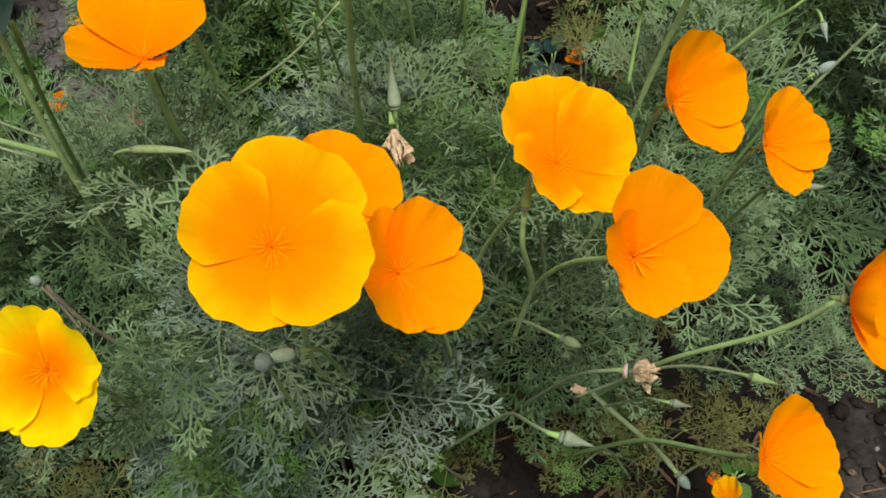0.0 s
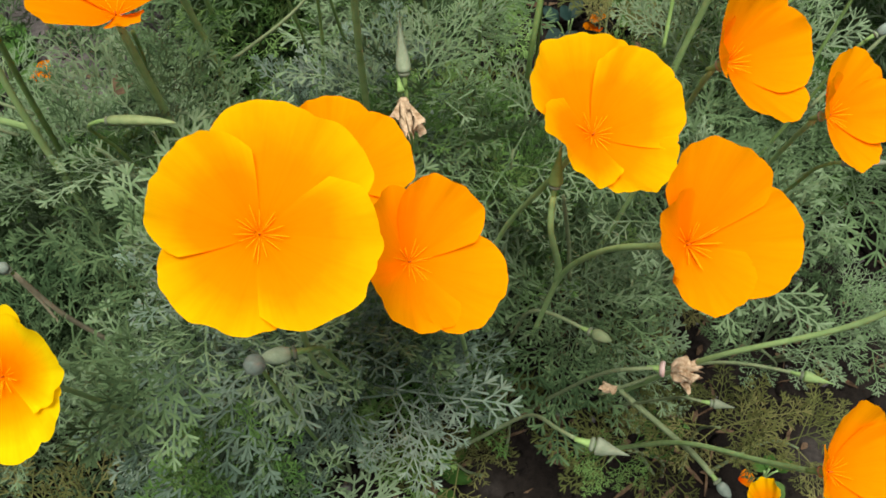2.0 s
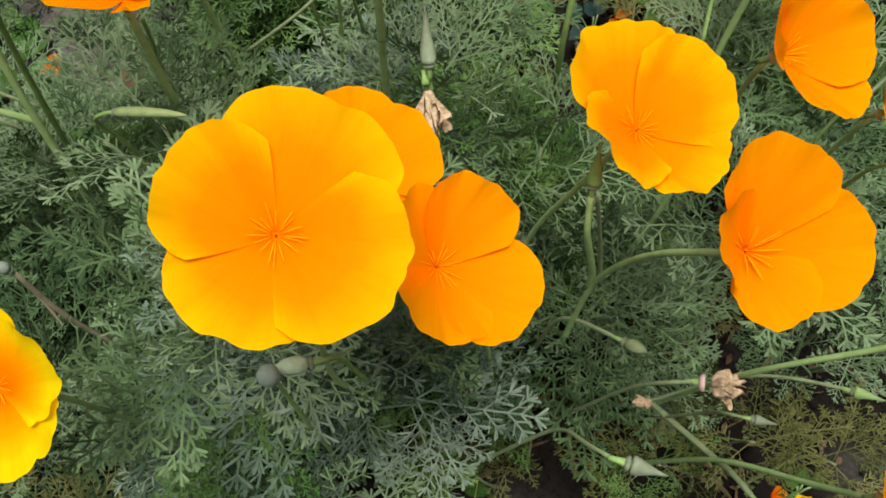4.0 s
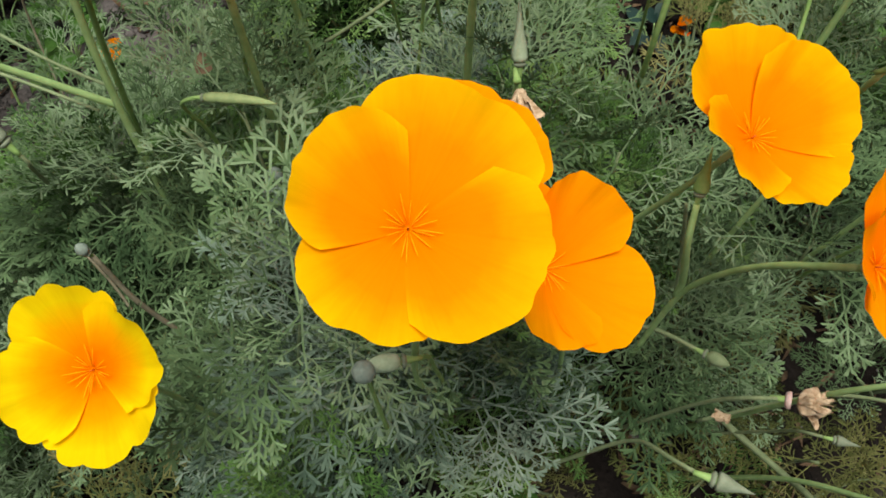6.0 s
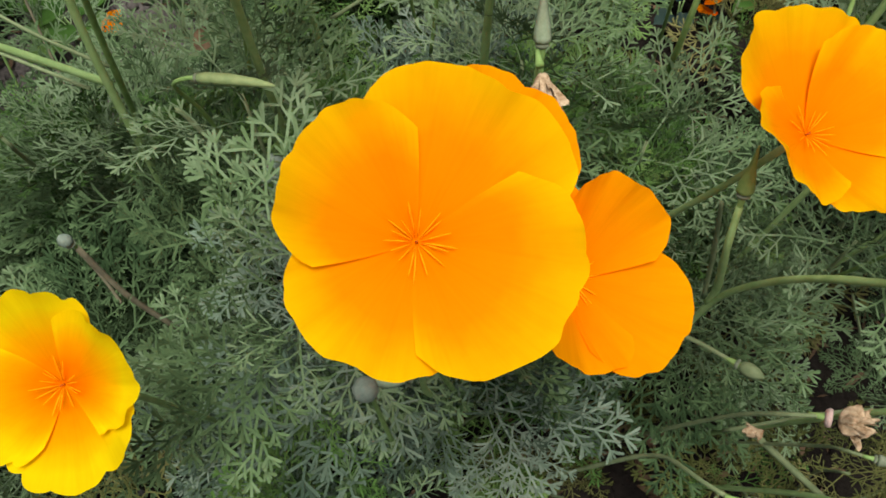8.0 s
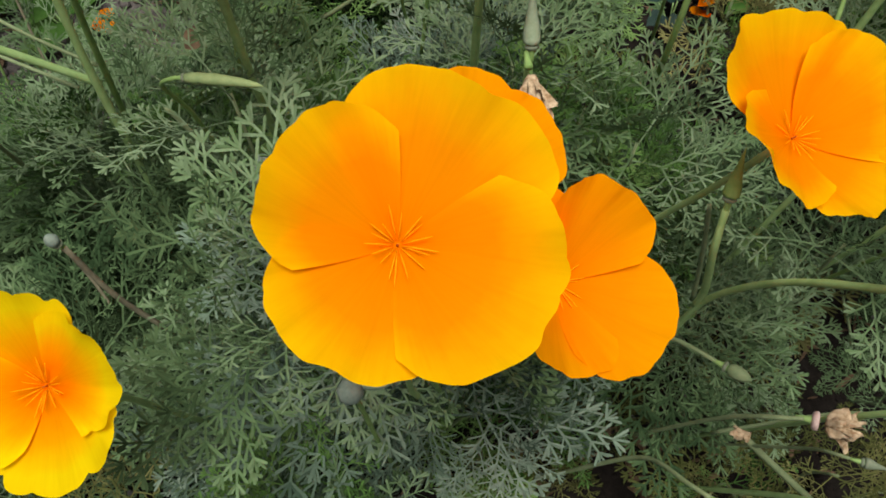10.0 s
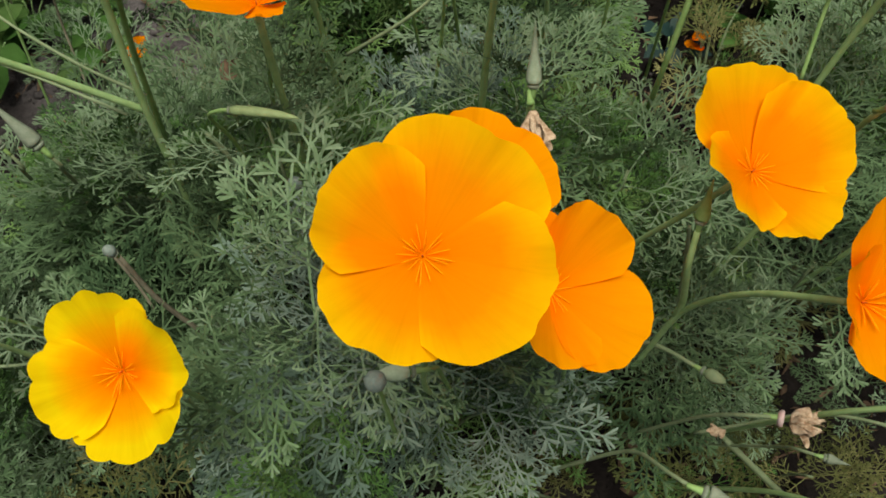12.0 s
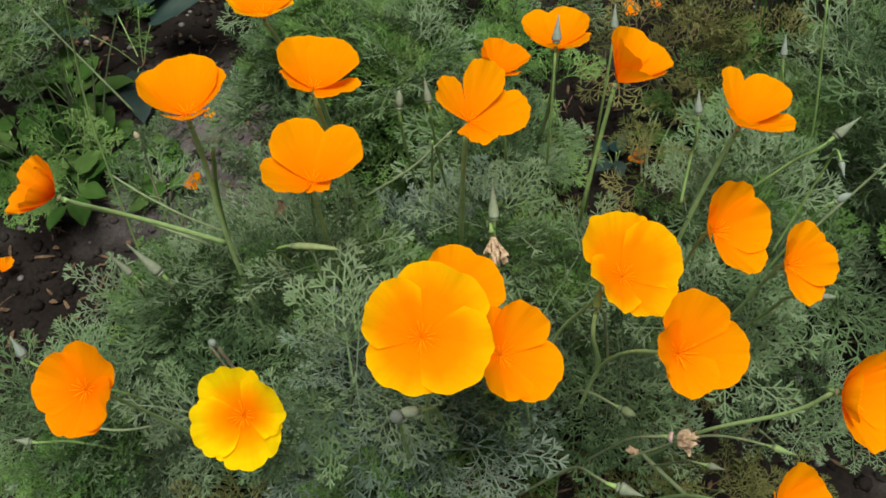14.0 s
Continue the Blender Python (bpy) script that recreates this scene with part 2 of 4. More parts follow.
def stamen_mesh():
    prof = [(0, 0.00016), (0.003, 0.00018), (0.0045, 0.00032), (0.009, 0.00030), (0.0118, 0.00020), (0.0128, 0.00006)]
    return turned(prof, 6, STAMEN, "stamen", bow=9.0)


STAMEN_MESH = stamen_mesh()
PISTIL_MESH = turned([(0, 0.0009), (0.003, 0.0008), (0.006, 0.0005), (0.0068, 0.0001)], 8, PISTIL, "pistil")
CONE_MESH = turned([(-0.0085, 0.0010), (-0.006, 0.0012), (-0.0030, 0.0016), (-0.0010, 0.0021), (0.0, 0.0018)], 14, DIMMED_STEM, "receptacle")
RIM_MESH = turned([(-0.0022, 0.0019), (-0.0019, 0.0025), (-0.0015, 0.0027), (-0.0012, 0.0024), (-0.0010, 0.0012)], 16, RIM, "collar")


BUD_RIM_MESH = turned([(-0.0024, 0.0019), (-0.0018, 0.0028), (-0.0011, 0.0031), (-0.0006, 0.0029), (0.0, 0.0012)], 16, BUD, "collar")
PINK_RIM_MESH = turned([(-0.0020, 0.0016), (-0.0015, 0.0036), (-0.0002, 0.0043), (0.0010, 0.0041), (0.0004, 0.0030), (0.0, 0.0012)], 16, PINK, "collar")


def flower(label, place, axis, petals, roots, mat=None, stamens=15, size=1.0, seed=1, spread=58, ruffle=0.0012, lobes=0.035, scallops=0, dent=0.0, stalk=0.0013, stem_mat=None, tall=1.0):
    """A poppy flower. petals: (turn, opening, length, half, bend, inner[, skew]); roots: points of the stem from the base up."""
    top = thing("poppy_flower", place, label, "flower", "poppy flowers")
    turn = frame_of(axis)
    for k, (tn, op, ln, half, bend, inner, *lean) in enumerate(petals):
        cup = 0.05 if inner else -0.015
        part("petal", petal_mesh(mat or ORANGE, tn, op, ln * size, half, bend, seed * 17 + k, inner, ruffle, lobes, cup, scallops, dent, lean[0] if lean else 0.0), top, turn)
    rng = random.Random(seed)
    for k in range(stamens):
        a = 360 / max(stamens, 1) * k + rng.uniform(-9, 9)
        part("stamen", STAMEN_MESH, top, turn @ pose(0, 0, 0.0008, 0, 0, a) @ pose(0.0012, 0, 0, 0, rng.uniform(spread - 16, spread + 6), 0) @ Matrix.Scale(tall * rng.uniform(0.48, 0.76), 4))
    part("pistil", PISTIL_MESH, top, turn @ Matrix.Scale(0.42, 4))
    part("collar", RIM_MESH, part("receptacle", CONE_MESH, top, turn @ pose(0, 0, -0.0016)), None, "thin pinkish rim")
    c, a = Vector(place), Vector(axis).normalized()
    pts = [Vector(q) - c for q in roots] + [a * -0.013, a * -0.006]
    part("stem", stem_mesh(pts, stalk * 1.25, stalk, stem_mat or STEM), top)
    return top


def bud(label, place, axis, length, radius, roots, mat=None, shape="cone", stalk=0.0010, stem_mat=None, bow=0.0):
    """A closed flower bud, or a seed pod, on its stalk."""
    kind = {"cone": "poppy_bud", "pod": "seed_pod", "egg": "poppy_bud"}[shape]
    top = thing(kind, place, label, "seed pod" if shape == "pod" else "flower bud", "poppy buds and pods")
    turn = frame_of(axis)
    if shape == "cone":
        prof = [(0, 0.5), (0.02, 0.95), (0.08, 1.0), (0.22, 0.90), (0.42, 0.62), (0.62, 0.38), (0.84, 0.17), (1.0, 0.03)]
    elif shape == "egg":
        prof = [(0, 0.3), (0.06, 0.7), (0.25, 0.97), (0.45, 1.0), (0.7, 0.8), (0.88, 0.45), (0.97, 0.18), (1.0, 0.04)]
    else:
        prof = [(0, 0.7), (0.1, 0.95), (0.4, 1.0), (0.75, 0.75), (0.93, 0.4), (1.0, 0.12)]
    part("bud_case" if shape != "pod" else "pod_case", turned([(h * length, r * radius) for h, r in prof], 14, mat or BUD, "case", 0.035, 8, bow), top, turn)
    k = radius / 0.0036
    part("collar", BUD_RIM_MESH, part("receptacle", CONE_MESH, top, turn @ Matrix.Scale(0.95 * k, 4)), None, "pale green collar")
    c, a = Vector(place), Vector(axis).normalized()
    pts = [Vector(q) - c for q in roots] + [a * -0.02, a * -0.006 * k]
    part("stem", stem_mesh(pts, stalk * 1.3, stalk, stem_mat or DIMMED_STEM), top)
    return top


def crumpled(size, stretch, seed):
    """A shrivelled lump of petals with deep folds and a ragged end, along z."""
    rng = random.Random(seed)
    shift = Vector((rng.uniform(0, 9), rng.uniform(0, 9), 0))
    verts, faces = [], []
    nu, nv = 26, 16
    for k in range(nv + 1):
        v = k / nv
        for i in range(nu):
            a = 2 * math.pi * i / nu
            fold = 0.22 * math.sin(5 * a + 3 * v + seed) + 0.16 * math.sin(11 * a - 5 * v) + 0.5 * noise.noise(Vector((math.cos(a), math.sin(a), v * 2.2)) * 1.6 + shift)
            r = size * (math.sin(math.pi * (0.06 + 0.86 * v)) ** 0.6) * (0.8 + fold)
            h = size * stretch * (v + (0.22 * math.sin(4 * a + seed) + 0.12 * math.sin(9 * a)) * v * v)
            verts.append((r * math.cos(a), r * math.sin(a), h))
    for k in range(nv):
        for i in range(nu):
            a, b = k * nu + i, k * nu + (i + 1) % nu
            faces.append((a, b, b + nu, a + nu))
    faces.append(tuple(range(nu - 1, -1, -1)))
    return mesh_of("withered_petals", verts, faces, WITHERED)


def withered(label, place, axis, size, stretch, roots, seed, stem_mat=None, collar=True):
    """A withered flower: crumpled petals that still hang on, a neck, and the pink collar below."""
    top = thing("withered_flower", place, label, "withered flower", "withered flowers")
    turn = frame_of(axis)
    part("withered_petals", crumpled(size, stretch, seed), top, turn, "shrivelled tan petals")
    for k in range(3):
        part("petal_scrap", petal_mesh(WITHERED, 120 * k + 40, 22 + 9 * k, size * stretch * 0.95, 40, 30, seed + k, 0, 0.002, 0.3), top, turn, "ragged brown petal end")
    base = part("receptacle", CONE_MESH, top, turn @ pose(0, 0, -0.004))
    if collar:
        part("collar", PINK_RIM_MESH, base, None, "pale pink collar")
    c, a = Vector(place), Vector(axis).normalized()
    part("stem", stem_mesh([Vector(q) - c for q in roots] + [a * -0.02, a * -0.008], 0.0013, 0.0010, stem_mat or STEM), top)
    return top


# ---- feathery leaves ----
def ribbon(verts, faces, a, d, n, length, w, droop, tip=False, bow=0.0, roll=0.0):
    """A narrow leaf lobe that bends and ends in a blunt point, or without a tip a piece of the leaf's axis."""
    side = d.cross(n).normalized()
    if roll:
        side = Matrix.Rotation(roll, 3, d) @ side
    base = len(verts)
    for s, k in ((0.0, 0.72), (0.86, 1.0)) if tip else ((0.0, 1.0), (1.0, 0.9)):
        q = a + d * (length * s) - n * (droop * length * s * s) + side * (bow * length * s * s)
        verts.extend((q - side * (w * k), q + side * (w * k)))
    faces.append((base, base + 1, base + 3, base + 2))
    if tip:
        faces.append((base + 2, base + 3, base + 4))
        verts.append(a + d * length - n * (droop * length) + side * (bow * length))
    return a + d * length - n * (droop * length)


def leaf_arrays(seed, length, width, pairs, twigs, petiole, spread=40.0):
    """A fern-like leaf in three divisions, each divided twice again into short narrow lobes. It grows along y
    from the origin. pairs: side branches of a division; twigs: pairs of lobes on each of them."""
    rng = random.Random(seed)
    verts, faces = [], []
    up = Vector((0, 0, 1))

    def turned_dir(d, n, deg, lift):
        q = Matrix.Rotation(radians(deg), 3, n) @ d
        return (q + n * lift).normalized()

    def lobe(a, d, n, size, bow):
        ribbon(verts, faces, a, d, n, size, width * rng.uniform(0.85, 1.15), rng.uniform(-0.3, 0.3), True, bow, rng.uniform(-0.5, 0.5))

    def branch(a, d, n, size):
        p = a
        seg = size / (twigs + 1.4)
        for k in range(twigs):
            q = ribbon(verts, faces, p, d, n, seg * 1.05, width * 0.8, 0.03)
            for sgn in (-1, 1):
                e = turned_dir(d, n, sgn * rng.uniform(28, 42), rng.uniform(-0.1, 0.28))
                lobe(q, e, n, seg * rng.uniform(1.0, 1.4) * (1.15 - 0.12 * k), -0.2 * sgn)
            p = q
            d = turned_dir(d, n, rng.uniform(-9, 9), rng.uniform(-0.05, 0.12))
        for off in (-1, 0, 1):
            lobe(p, turned_dir(d, n, off * rng.uniform(18, 28), rng.uniform(-0.1, 0.2)), n, seg * rng.uniform(0.95, 1.3), -0.14 * off)

    def division(a, d, n, size):
        p = a
        for k in range(pairs):
            q = ribbon(verts, faces, p, d, n, size / (pairs + 1) * 1.04, width * 0.9, 0.04)
            for sgn in (-1, 1):
                e = turned_dir(d, n, sgn * rng.uniform(30, 44), rng.uniform(0.0, 0.3))
                branch(q, e, n, size * (0.56 - 0.08 * k) * rng.uniform(0.8, 1.15))
            p = q
            d = turned_dir(d, n, rng.uniform(-7, 7), -0.08)
        branch(p, d, n, size * 0.38)

    d = Vector((0, 1, 0))
    p = Vector((0, 0, 0))
    for k in range(3):
        p = ribbon(verts, faces, p, (d + up * (0.1 - 0.1 * k)).normalized(), up, petiole / 3 * 1.02, width * 0.9, 0.03)
    division(p, d, up, length)
    for sgn in (-1, 1):
        e = turned_dir(d, up, sgn * (spread + rng.uniform(-8, 8)), 0.15)
        n = (up + Vector((-sgn * -0.25, 0, 0))).normalized()
        division(p, e, (n - e * n.dot(e)).normalized(), length * 0.8)
    return np.array([tuple(v) for v in verts]), faces


# ---- ground ----
def rise(x, y):
    q = Vector((x, y, 0))
    return 0.016 * noise.noise(q * 5) + 0.008 * noise.noise(q * 17) + 0.004 * noise.noise(q * 45)


def ground():
    near = list(np.arange(-1.3, 1.3001, 0.02))
    far = [1.5, 2, 3, 5, 9, 20, 60, 200, 600]
    xs = [-q for q in reversed(far)] + near + far
    ys = [q + 0.5 for q in xs]
    n = len(xs)
    verts = [(x, y, rise(x, y) * (1 if abs(x) < 3 else 0)) for y in ys for x in xs]
    faces = [(j * n + i, j * n + i + 1, (j + 1) * n + i + 1, (j + 1) * n + i) for j in range(n - 1) for i in range(n - 1)]
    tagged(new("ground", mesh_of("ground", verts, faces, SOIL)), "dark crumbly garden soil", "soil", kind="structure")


ground()


def clods():
    """Crumbs of soil and small stones that lie on the ground."""
    rng = random.Random(5)
    g = (1 + 5 ** 0.5) / 2
    ico = [Vector(v).normalized() for v in ((-1, g, 0), (1, g, 0), (-1, -g, 0), (1, -g, 0), (0, -1, g), (0, 1, g), (0, -1, -g), (0, 1, -g), (g, 0, -1), (g, 0, 1), (-g, 0, -1), (-g, 0, 1))]
    sides = [tuple(int(c, 16) for c in f) for f in "0b5 051 017 07a 0ab 159 5b4 ba2 a76 718 394 342 326 368 389 495 24b 62a 867 981".split()]
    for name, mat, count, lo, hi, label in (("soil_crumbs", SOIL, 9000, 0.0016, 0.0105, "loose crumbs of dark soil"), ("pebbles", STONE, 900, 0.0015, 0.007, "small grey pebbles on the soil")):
        verts, faces = [], []
        for _ in range(count):
            x, y = rng.uniform(-0.95, 0.75), rng.uniform(0.1, 1.25)
            s = lo + (hi - lo) * rng.random() ** 2.5
            b = len(verts)
            tilt = Euler((rng.uniform(0, 6), rng.uniform(0, 6), rng.uniform(0, 6))).to_matrix()
            for v in ico:
                q = tilt @ v * s * rng.uniform(0.6, 1.15)
                verts.append((x + q.x, y + q.y, rise(x, y) + s * 0.2 + q.z * 0.7))
            faces.extend(tuple(b + k for k in f) for f in sides)
        tagged(new(name, mesh_of(name, verts, faces, mat)), label, "soil", kind="stuff")


clods()


# ---- the poppy plants ----
def leaf_data(kinds, mat):
    return [mesh_of("leaf", v, f, mat) for v, f in kinds]


LEAF_MAT = {"grey": LEAF, "fresh": FRESH, "dry": DRY, "silver": SILVER}
# leaves of the plants close by, and simpler ones for the plants farther off
NEAR_KINDS = [leaf_arrays(k, 0.046 + 0.005 * (k % 3), 0.00052 + 0.00006 * (k % 3), 4, 2, 0.020 + 0.006 * (k % 2)) for k in range(6)]
NEAR_FINE = [leaf_arrays(20 + k, 0.034 + 0.004 * (k % 2), 0.00046, 4, 2, 0.014, 36.0) for k in range(4)]
FAR_KINDS = [leaf_arrays(40 + k, 0.046 + 0.005 * (k % 3), 0.00060 + 0.00006 * (k % 3), 3, 1, 0.022 + 0.006 * (k % 2)) for k in range(6)]
FAR_FINE = [leaf_arrays(60 + k, 0.034 + 0.004 * (k % 2), 0.00052, 3, 1, 0.014, 36.0) for k in range(4)]
LEAF_ARRAYS = {
    "near": {"grey": NEAR_KINDS, "fresh": NEAR_FINE, "dry": NEAR_KINDS[:3], "silver": NEAR_KINDS},
    "far": {"grey": FAR_KINDS, "fresh": FAR_FINE, "dry": FAR_KINDS[:3], "silver": FAR_KINDS},
}
LEAF_MESH = {reach: {kind: leaf_data(arrays, LEAF_MAT[kind]) for kind, arrays in rows.items()} for reach, rows in LEAF_ARRAYS.items()}


# patches of open soil between the plants: centre and half-widths
BARE = [(0.0, 0.165, 0.06, 0.06), (0.06, 0.19, 0.10, 0.11), (0.21, 0.22, 0.17, 0.11), (0.29, 0.34, 0.09, 0.10), (0.13, 0.56, 0.09, 0.08), (0.06, 0.58, 0.10, 0.075), (0.19, 0.70, 0.10, 0.16), (0.05, 0.48, 0.095, 0.075), (-0.45, 0.70, 0.08, 0.2), (-0.50, 0.42, 0.10, 0.12), (-0.365, 0.57, 0.07, 0.08), (-0.30, 0.46, 0.05, 0.05)]


def open_soil(x, y):
    return any(((x - a) / c) ** 2 + ((y - b) / d) ** 2 < 1 for a, b, c, d in BARE)


def plant(label, centre, radii, height, shoots, leaves, singles, seed, fresh=0.4, dry=0.05, fill=0.2, size=1.0, main="grey", spare=True):
    """A mound of shoots from one root. Each shoot carries a tuft of leaves round its upper end."""
    rng = random.Random(seed)
    reach = "near" if centre[1] < 0.48 else "far"
    top = thing("poppy_plant", (*centre, 0.0), label, "plant", "poppy plants")
    placed = []
    for s in range(shoots):
        rad, ang = math.sqrt(rng.random()), rng.uniform(0, 6.283)
        ox, oy = rad * math.cos(ang) * radii[0], rad * math.sin(ang) * radii[1]
        dome = height * math.sqrt(max(0.05, 1 - 0.75 * rad * rad))
        wave = noise.noise(Vector(((centre[0] + ox) * 13, (centre[1] + oy) * 13, 0.5)))
        dome *= 0.92 + (0.3 if wave > 0 else 1.2) * wave
        low = s % 12 == 11
        oz = dome * (rng.uniform(0.2, 0.55) if low else rng.uniform(0.7, 1.04))
        tip = Vector((ox, oy, oz))
        if spare and (wave < -0.42 or open_soil(centre[0] + ox, centre[1] + oy)):
            continue
        foot = Vector((ox * 0.25, oy * 0.25, -0.01))
        mid = foot.lerp(tip, 0.55) + Vector((rng.uniform(-0.02, 0.02), rng.uniform(-0.02, 0.02), 0.02))
        path = smooth_path([foot, mid, tip], 6)
        v, f = tube(path, [0.0018 - 0.0009 * k / (len(path) - 1) for k in range(len(path))], 5)
        part("shoot", mesh_of("shoot", v, f, PALE_STEM), top)
        way = (tip - mid).normalized()
        kind = "dry" if low and rng.random() < dry * 3 else ("fresh" if rng.random() < fresh else main)
        a0 = rng.uniform(0, 360)
        for k in range(leaves):
            f = k / max(leaves - 1, 1)
            at = tip.lerp(mid, (1 - f) * fill)
            az = a0 + k * 137.5 + rng.uniform(-20, 20)
            lift = 6 + 58 * f + rng.uniform(-16, 16)
            sc = size * (1.24 - 0.36 * f) * rng.uniform(0.8, 1.15)
            m = Matrix.Translation(at) @ frame_of(way).to_3x3().lerp(Matrix.Identity(3), 0.5).to_4x4() @ pose(0, 0, 0, 0, 0, az) @ pose(0, 0, 0, lift, 0, 0) @ pose(0, 0, 0, 0, rng.uniform(-25, 25), 0) @ Matrix.Scale(sc, 4)
            placed.append((at.z - 0.3 * at.y, kind, rng.randrange(100), m))
    placed.sort(key=lambda q: -q[0])
    rest = {}
    for k, (_, kind, pick, m) in enumerate(placed):
        if k < singles:
            data = LEAF_MESH[reach][kind]
            part("leaf", data[pick % len(data)], top, m)
        else:
            rest.setdefault(kind, []).append((pick, m))
    for kind, rows in rest.items():
        verts, faces, base = [], [], 0
        for pick, m in rows:
            v, f = LEAF_ARRAYS[reach][kind][pick % len(LEAF_ARRAYS[reach][kind])]
            mm = np.array(m)
            verts.append(v @ mm[:3, :3].T + mm[:3, 3])
            faces.extend(tuple(i + base for i in q) for q in f)
            base += len(v)
        ob = part("foliage", mesh_of("foliage", np.vstack(verts), faces, LEAF_MAT[kind]), top)
        tagged(ob, {"grey": "grey-green feathery leaves", "fresh": "fresh green feathery leaves", "dry": "yellowed old leaves", "silver": "silvery divided leaves"}[kind], kind="stuff")
    return top


# ---- weeds, grass, litter ----
def broad_leaf(seed, length, width, mat):
    """An oval leaf with a fold along its midrib, a wavy edge and a short stalk, along y."""
    rng = random.Random(seed)
    verts, faces = [], []
    nu, nv = 6, 9
    ph = rng.uniform(0, 6)
    for k in range(nv + 1):
        v = k / nv
        w = width * (math.sin(math.pi * min(1, v * 0.93 + 0.05)) ** 0.7) * (1 - 0.25 * v) + 0.0006
        for i in range(nu + 1):
            u = 2 * i / nu - 1
            z = 0.22 * width * abs(u) - 0.35 * length * v * v + 0.05 * width * math.sin(9 * v + 3 * u + ph)
            verts.append((u * w * (1 + 0.06 * math.sin(14 * v + ph)), v * length, z))
    for k in range(nv):
        for i in range(nu):
            a = k * (nu + 1) + i
            faces.append((a, a + 1, a + nu + 2, a + nu + 1))
    return mesh_of("leaf", verts, faces, mat)


def weed(label, place, count, length, width, mat, seed, lift=35):
    """A rosette of broad leaves on short stalks."""
    rng = random.Random(seed)
    top = thing("weed", place, label, "weed", "weeds in the bed")
    data = [broad_leaf(seed * 7 + k, length, width, mat) for k in range(3)]
    for k in range(count):
        az = k * 137.5 + rng.uniform(-25, 25)
        reach = length * rng.uniform(0.15, 0.8)
        d = Vector((-math.sin(radians(az)), math.cos(radians(az)), 0))
        end = d * reach + Vector((0, 0, length * rng.uniform(0.3, 1.1)))
        v, f = tube(smooth_path([Vector((0, 0, -0.01)), end * 0.5 + Vector((0, 0, 0.006)), end], 4), [0.0009] * 9, 5)
        part("leaf_stalk", mesh_of("leaf_stalk", v, f, STEM), top)
        part("leaf", data[k % 3], top, Matrix.Translation(end) @ pose(0, 0, 0, 0, 0, az) @ pose(0, 0, 0, rng.uniform(lift - 30, lift + 10), rng.uniform(-20, 20), 0) @ Matrix.Scale(rng.uniform(0.7, 1.1), 4))
    return top


def grass(label, centre, radii, count, height, seed):
    """Thin upright blades."""
    rng = random.Random(seed)
    verts, faces = [], []
    for _ in range(count):
        r, a = math.sqrt(rng.random()), rng.uniform(0, 6.283)
        p = Vector((r * math.cos(a) * radii[0], r * math.sin(a) * radii[1], 0))
        lean = Vector((rng.uniform(-0.35, 0.35), rng.uniform(-0.35, 0.35), 0))
        h, w = height * rng.uniform(0.5, 1.0), rng.uniform(0.0008, 0.0018)
        side = Vector((math.cos(a * 3), math.sin(a * 3), 0)) * w
        b = len(verts)
        for k in range(6):
            t = k / 5
            q = p + Vector((0, 0, h * t)) + lean * (h * t * t)
            verts.extend((q - side * (1 - t * 0.9), q + side * (1 - t * 0.9)))
        faces.extend((b + 2 * k, b + 2 * k + 1, b + 2 * k + 3, b + 2 * k + 2) for k in range(5))
    ob = new("grass_tuft", mesh_of("grass_tuft", verts, faces, WEED))
    ob.location = (*centre, 0)
    tagged(ob, label, "grass", kind="stuff")


def litter():
    """Dry bits of leaf and stalk on the soil."""
    rng = random.Random(9)
    verts, faces = [], []
    for _ in range(2600):
        x, y = rng.uniform(-0.95, 0.75), rng.uniform(0.1, 1.2)
        b = len(verts)
        a, ln, w = rng.uniform(0, 6.28), rng.uniform(0.005, 0.03), rng.uniform(0.0006, 0.0028)
        d, e = Vector((math.cos(a), math.sin(a), rng.uniform(-0.2, 0.3))), Vector((-math.sin(a), math.cos(a), rng.uniform(-0.4, 0.4)))
        c = Vector((x, y, rise(x, y) + 0.004))
        for k, q in enumerate((0, 0.35, 0.7, 1)):
            lift = Vector((0, 0, 0.004 * math.sin(q * 3.1) * rng.uniform(-0.3, 1)))
            ww = w * (0.3, 1, 0.9, 0.2)[k]
            verts.extend((c + d * ln * q - e * ww + lift, c + d * ln * q + e * ww + lift))
        faces.extend((b + 2 * k, b + 2 * k + 1, b + 2 * k + 3, b + 2 * k + 2) for k in range(3))
    tagged(new("dry_litter", mesh_of("dry_litter", verts, faces, LITTER)), "dry brown bits of leaves and stalks on the soil", "litter", kind="stuff")


litter()


def fallen_petal(place, turn, tilt, mat, seed, size=0.026, label="fallen orange poppy petal lying on the bed", bend=50):
    ob = new("fallen_petal", petal_mesh(mat, 0, 62, size, 48, bend, seed, 0, 0.002, 0.08))
    ob.matrix_world = Matrix.Translation(place) @ pose(0, 0, 0, tilt, 10, turn)
    tagged(ob, label, "petal", "fallen petals")


def bare_stalk(label, points, radius, mat=None):
    ob = new("bare_stalk", stem_mesh([Vector(p) for p in points], radius, radius * 0.75, mat or DIMMED_STEM))
    tagged(ob, label, "stem", "bare stalks")


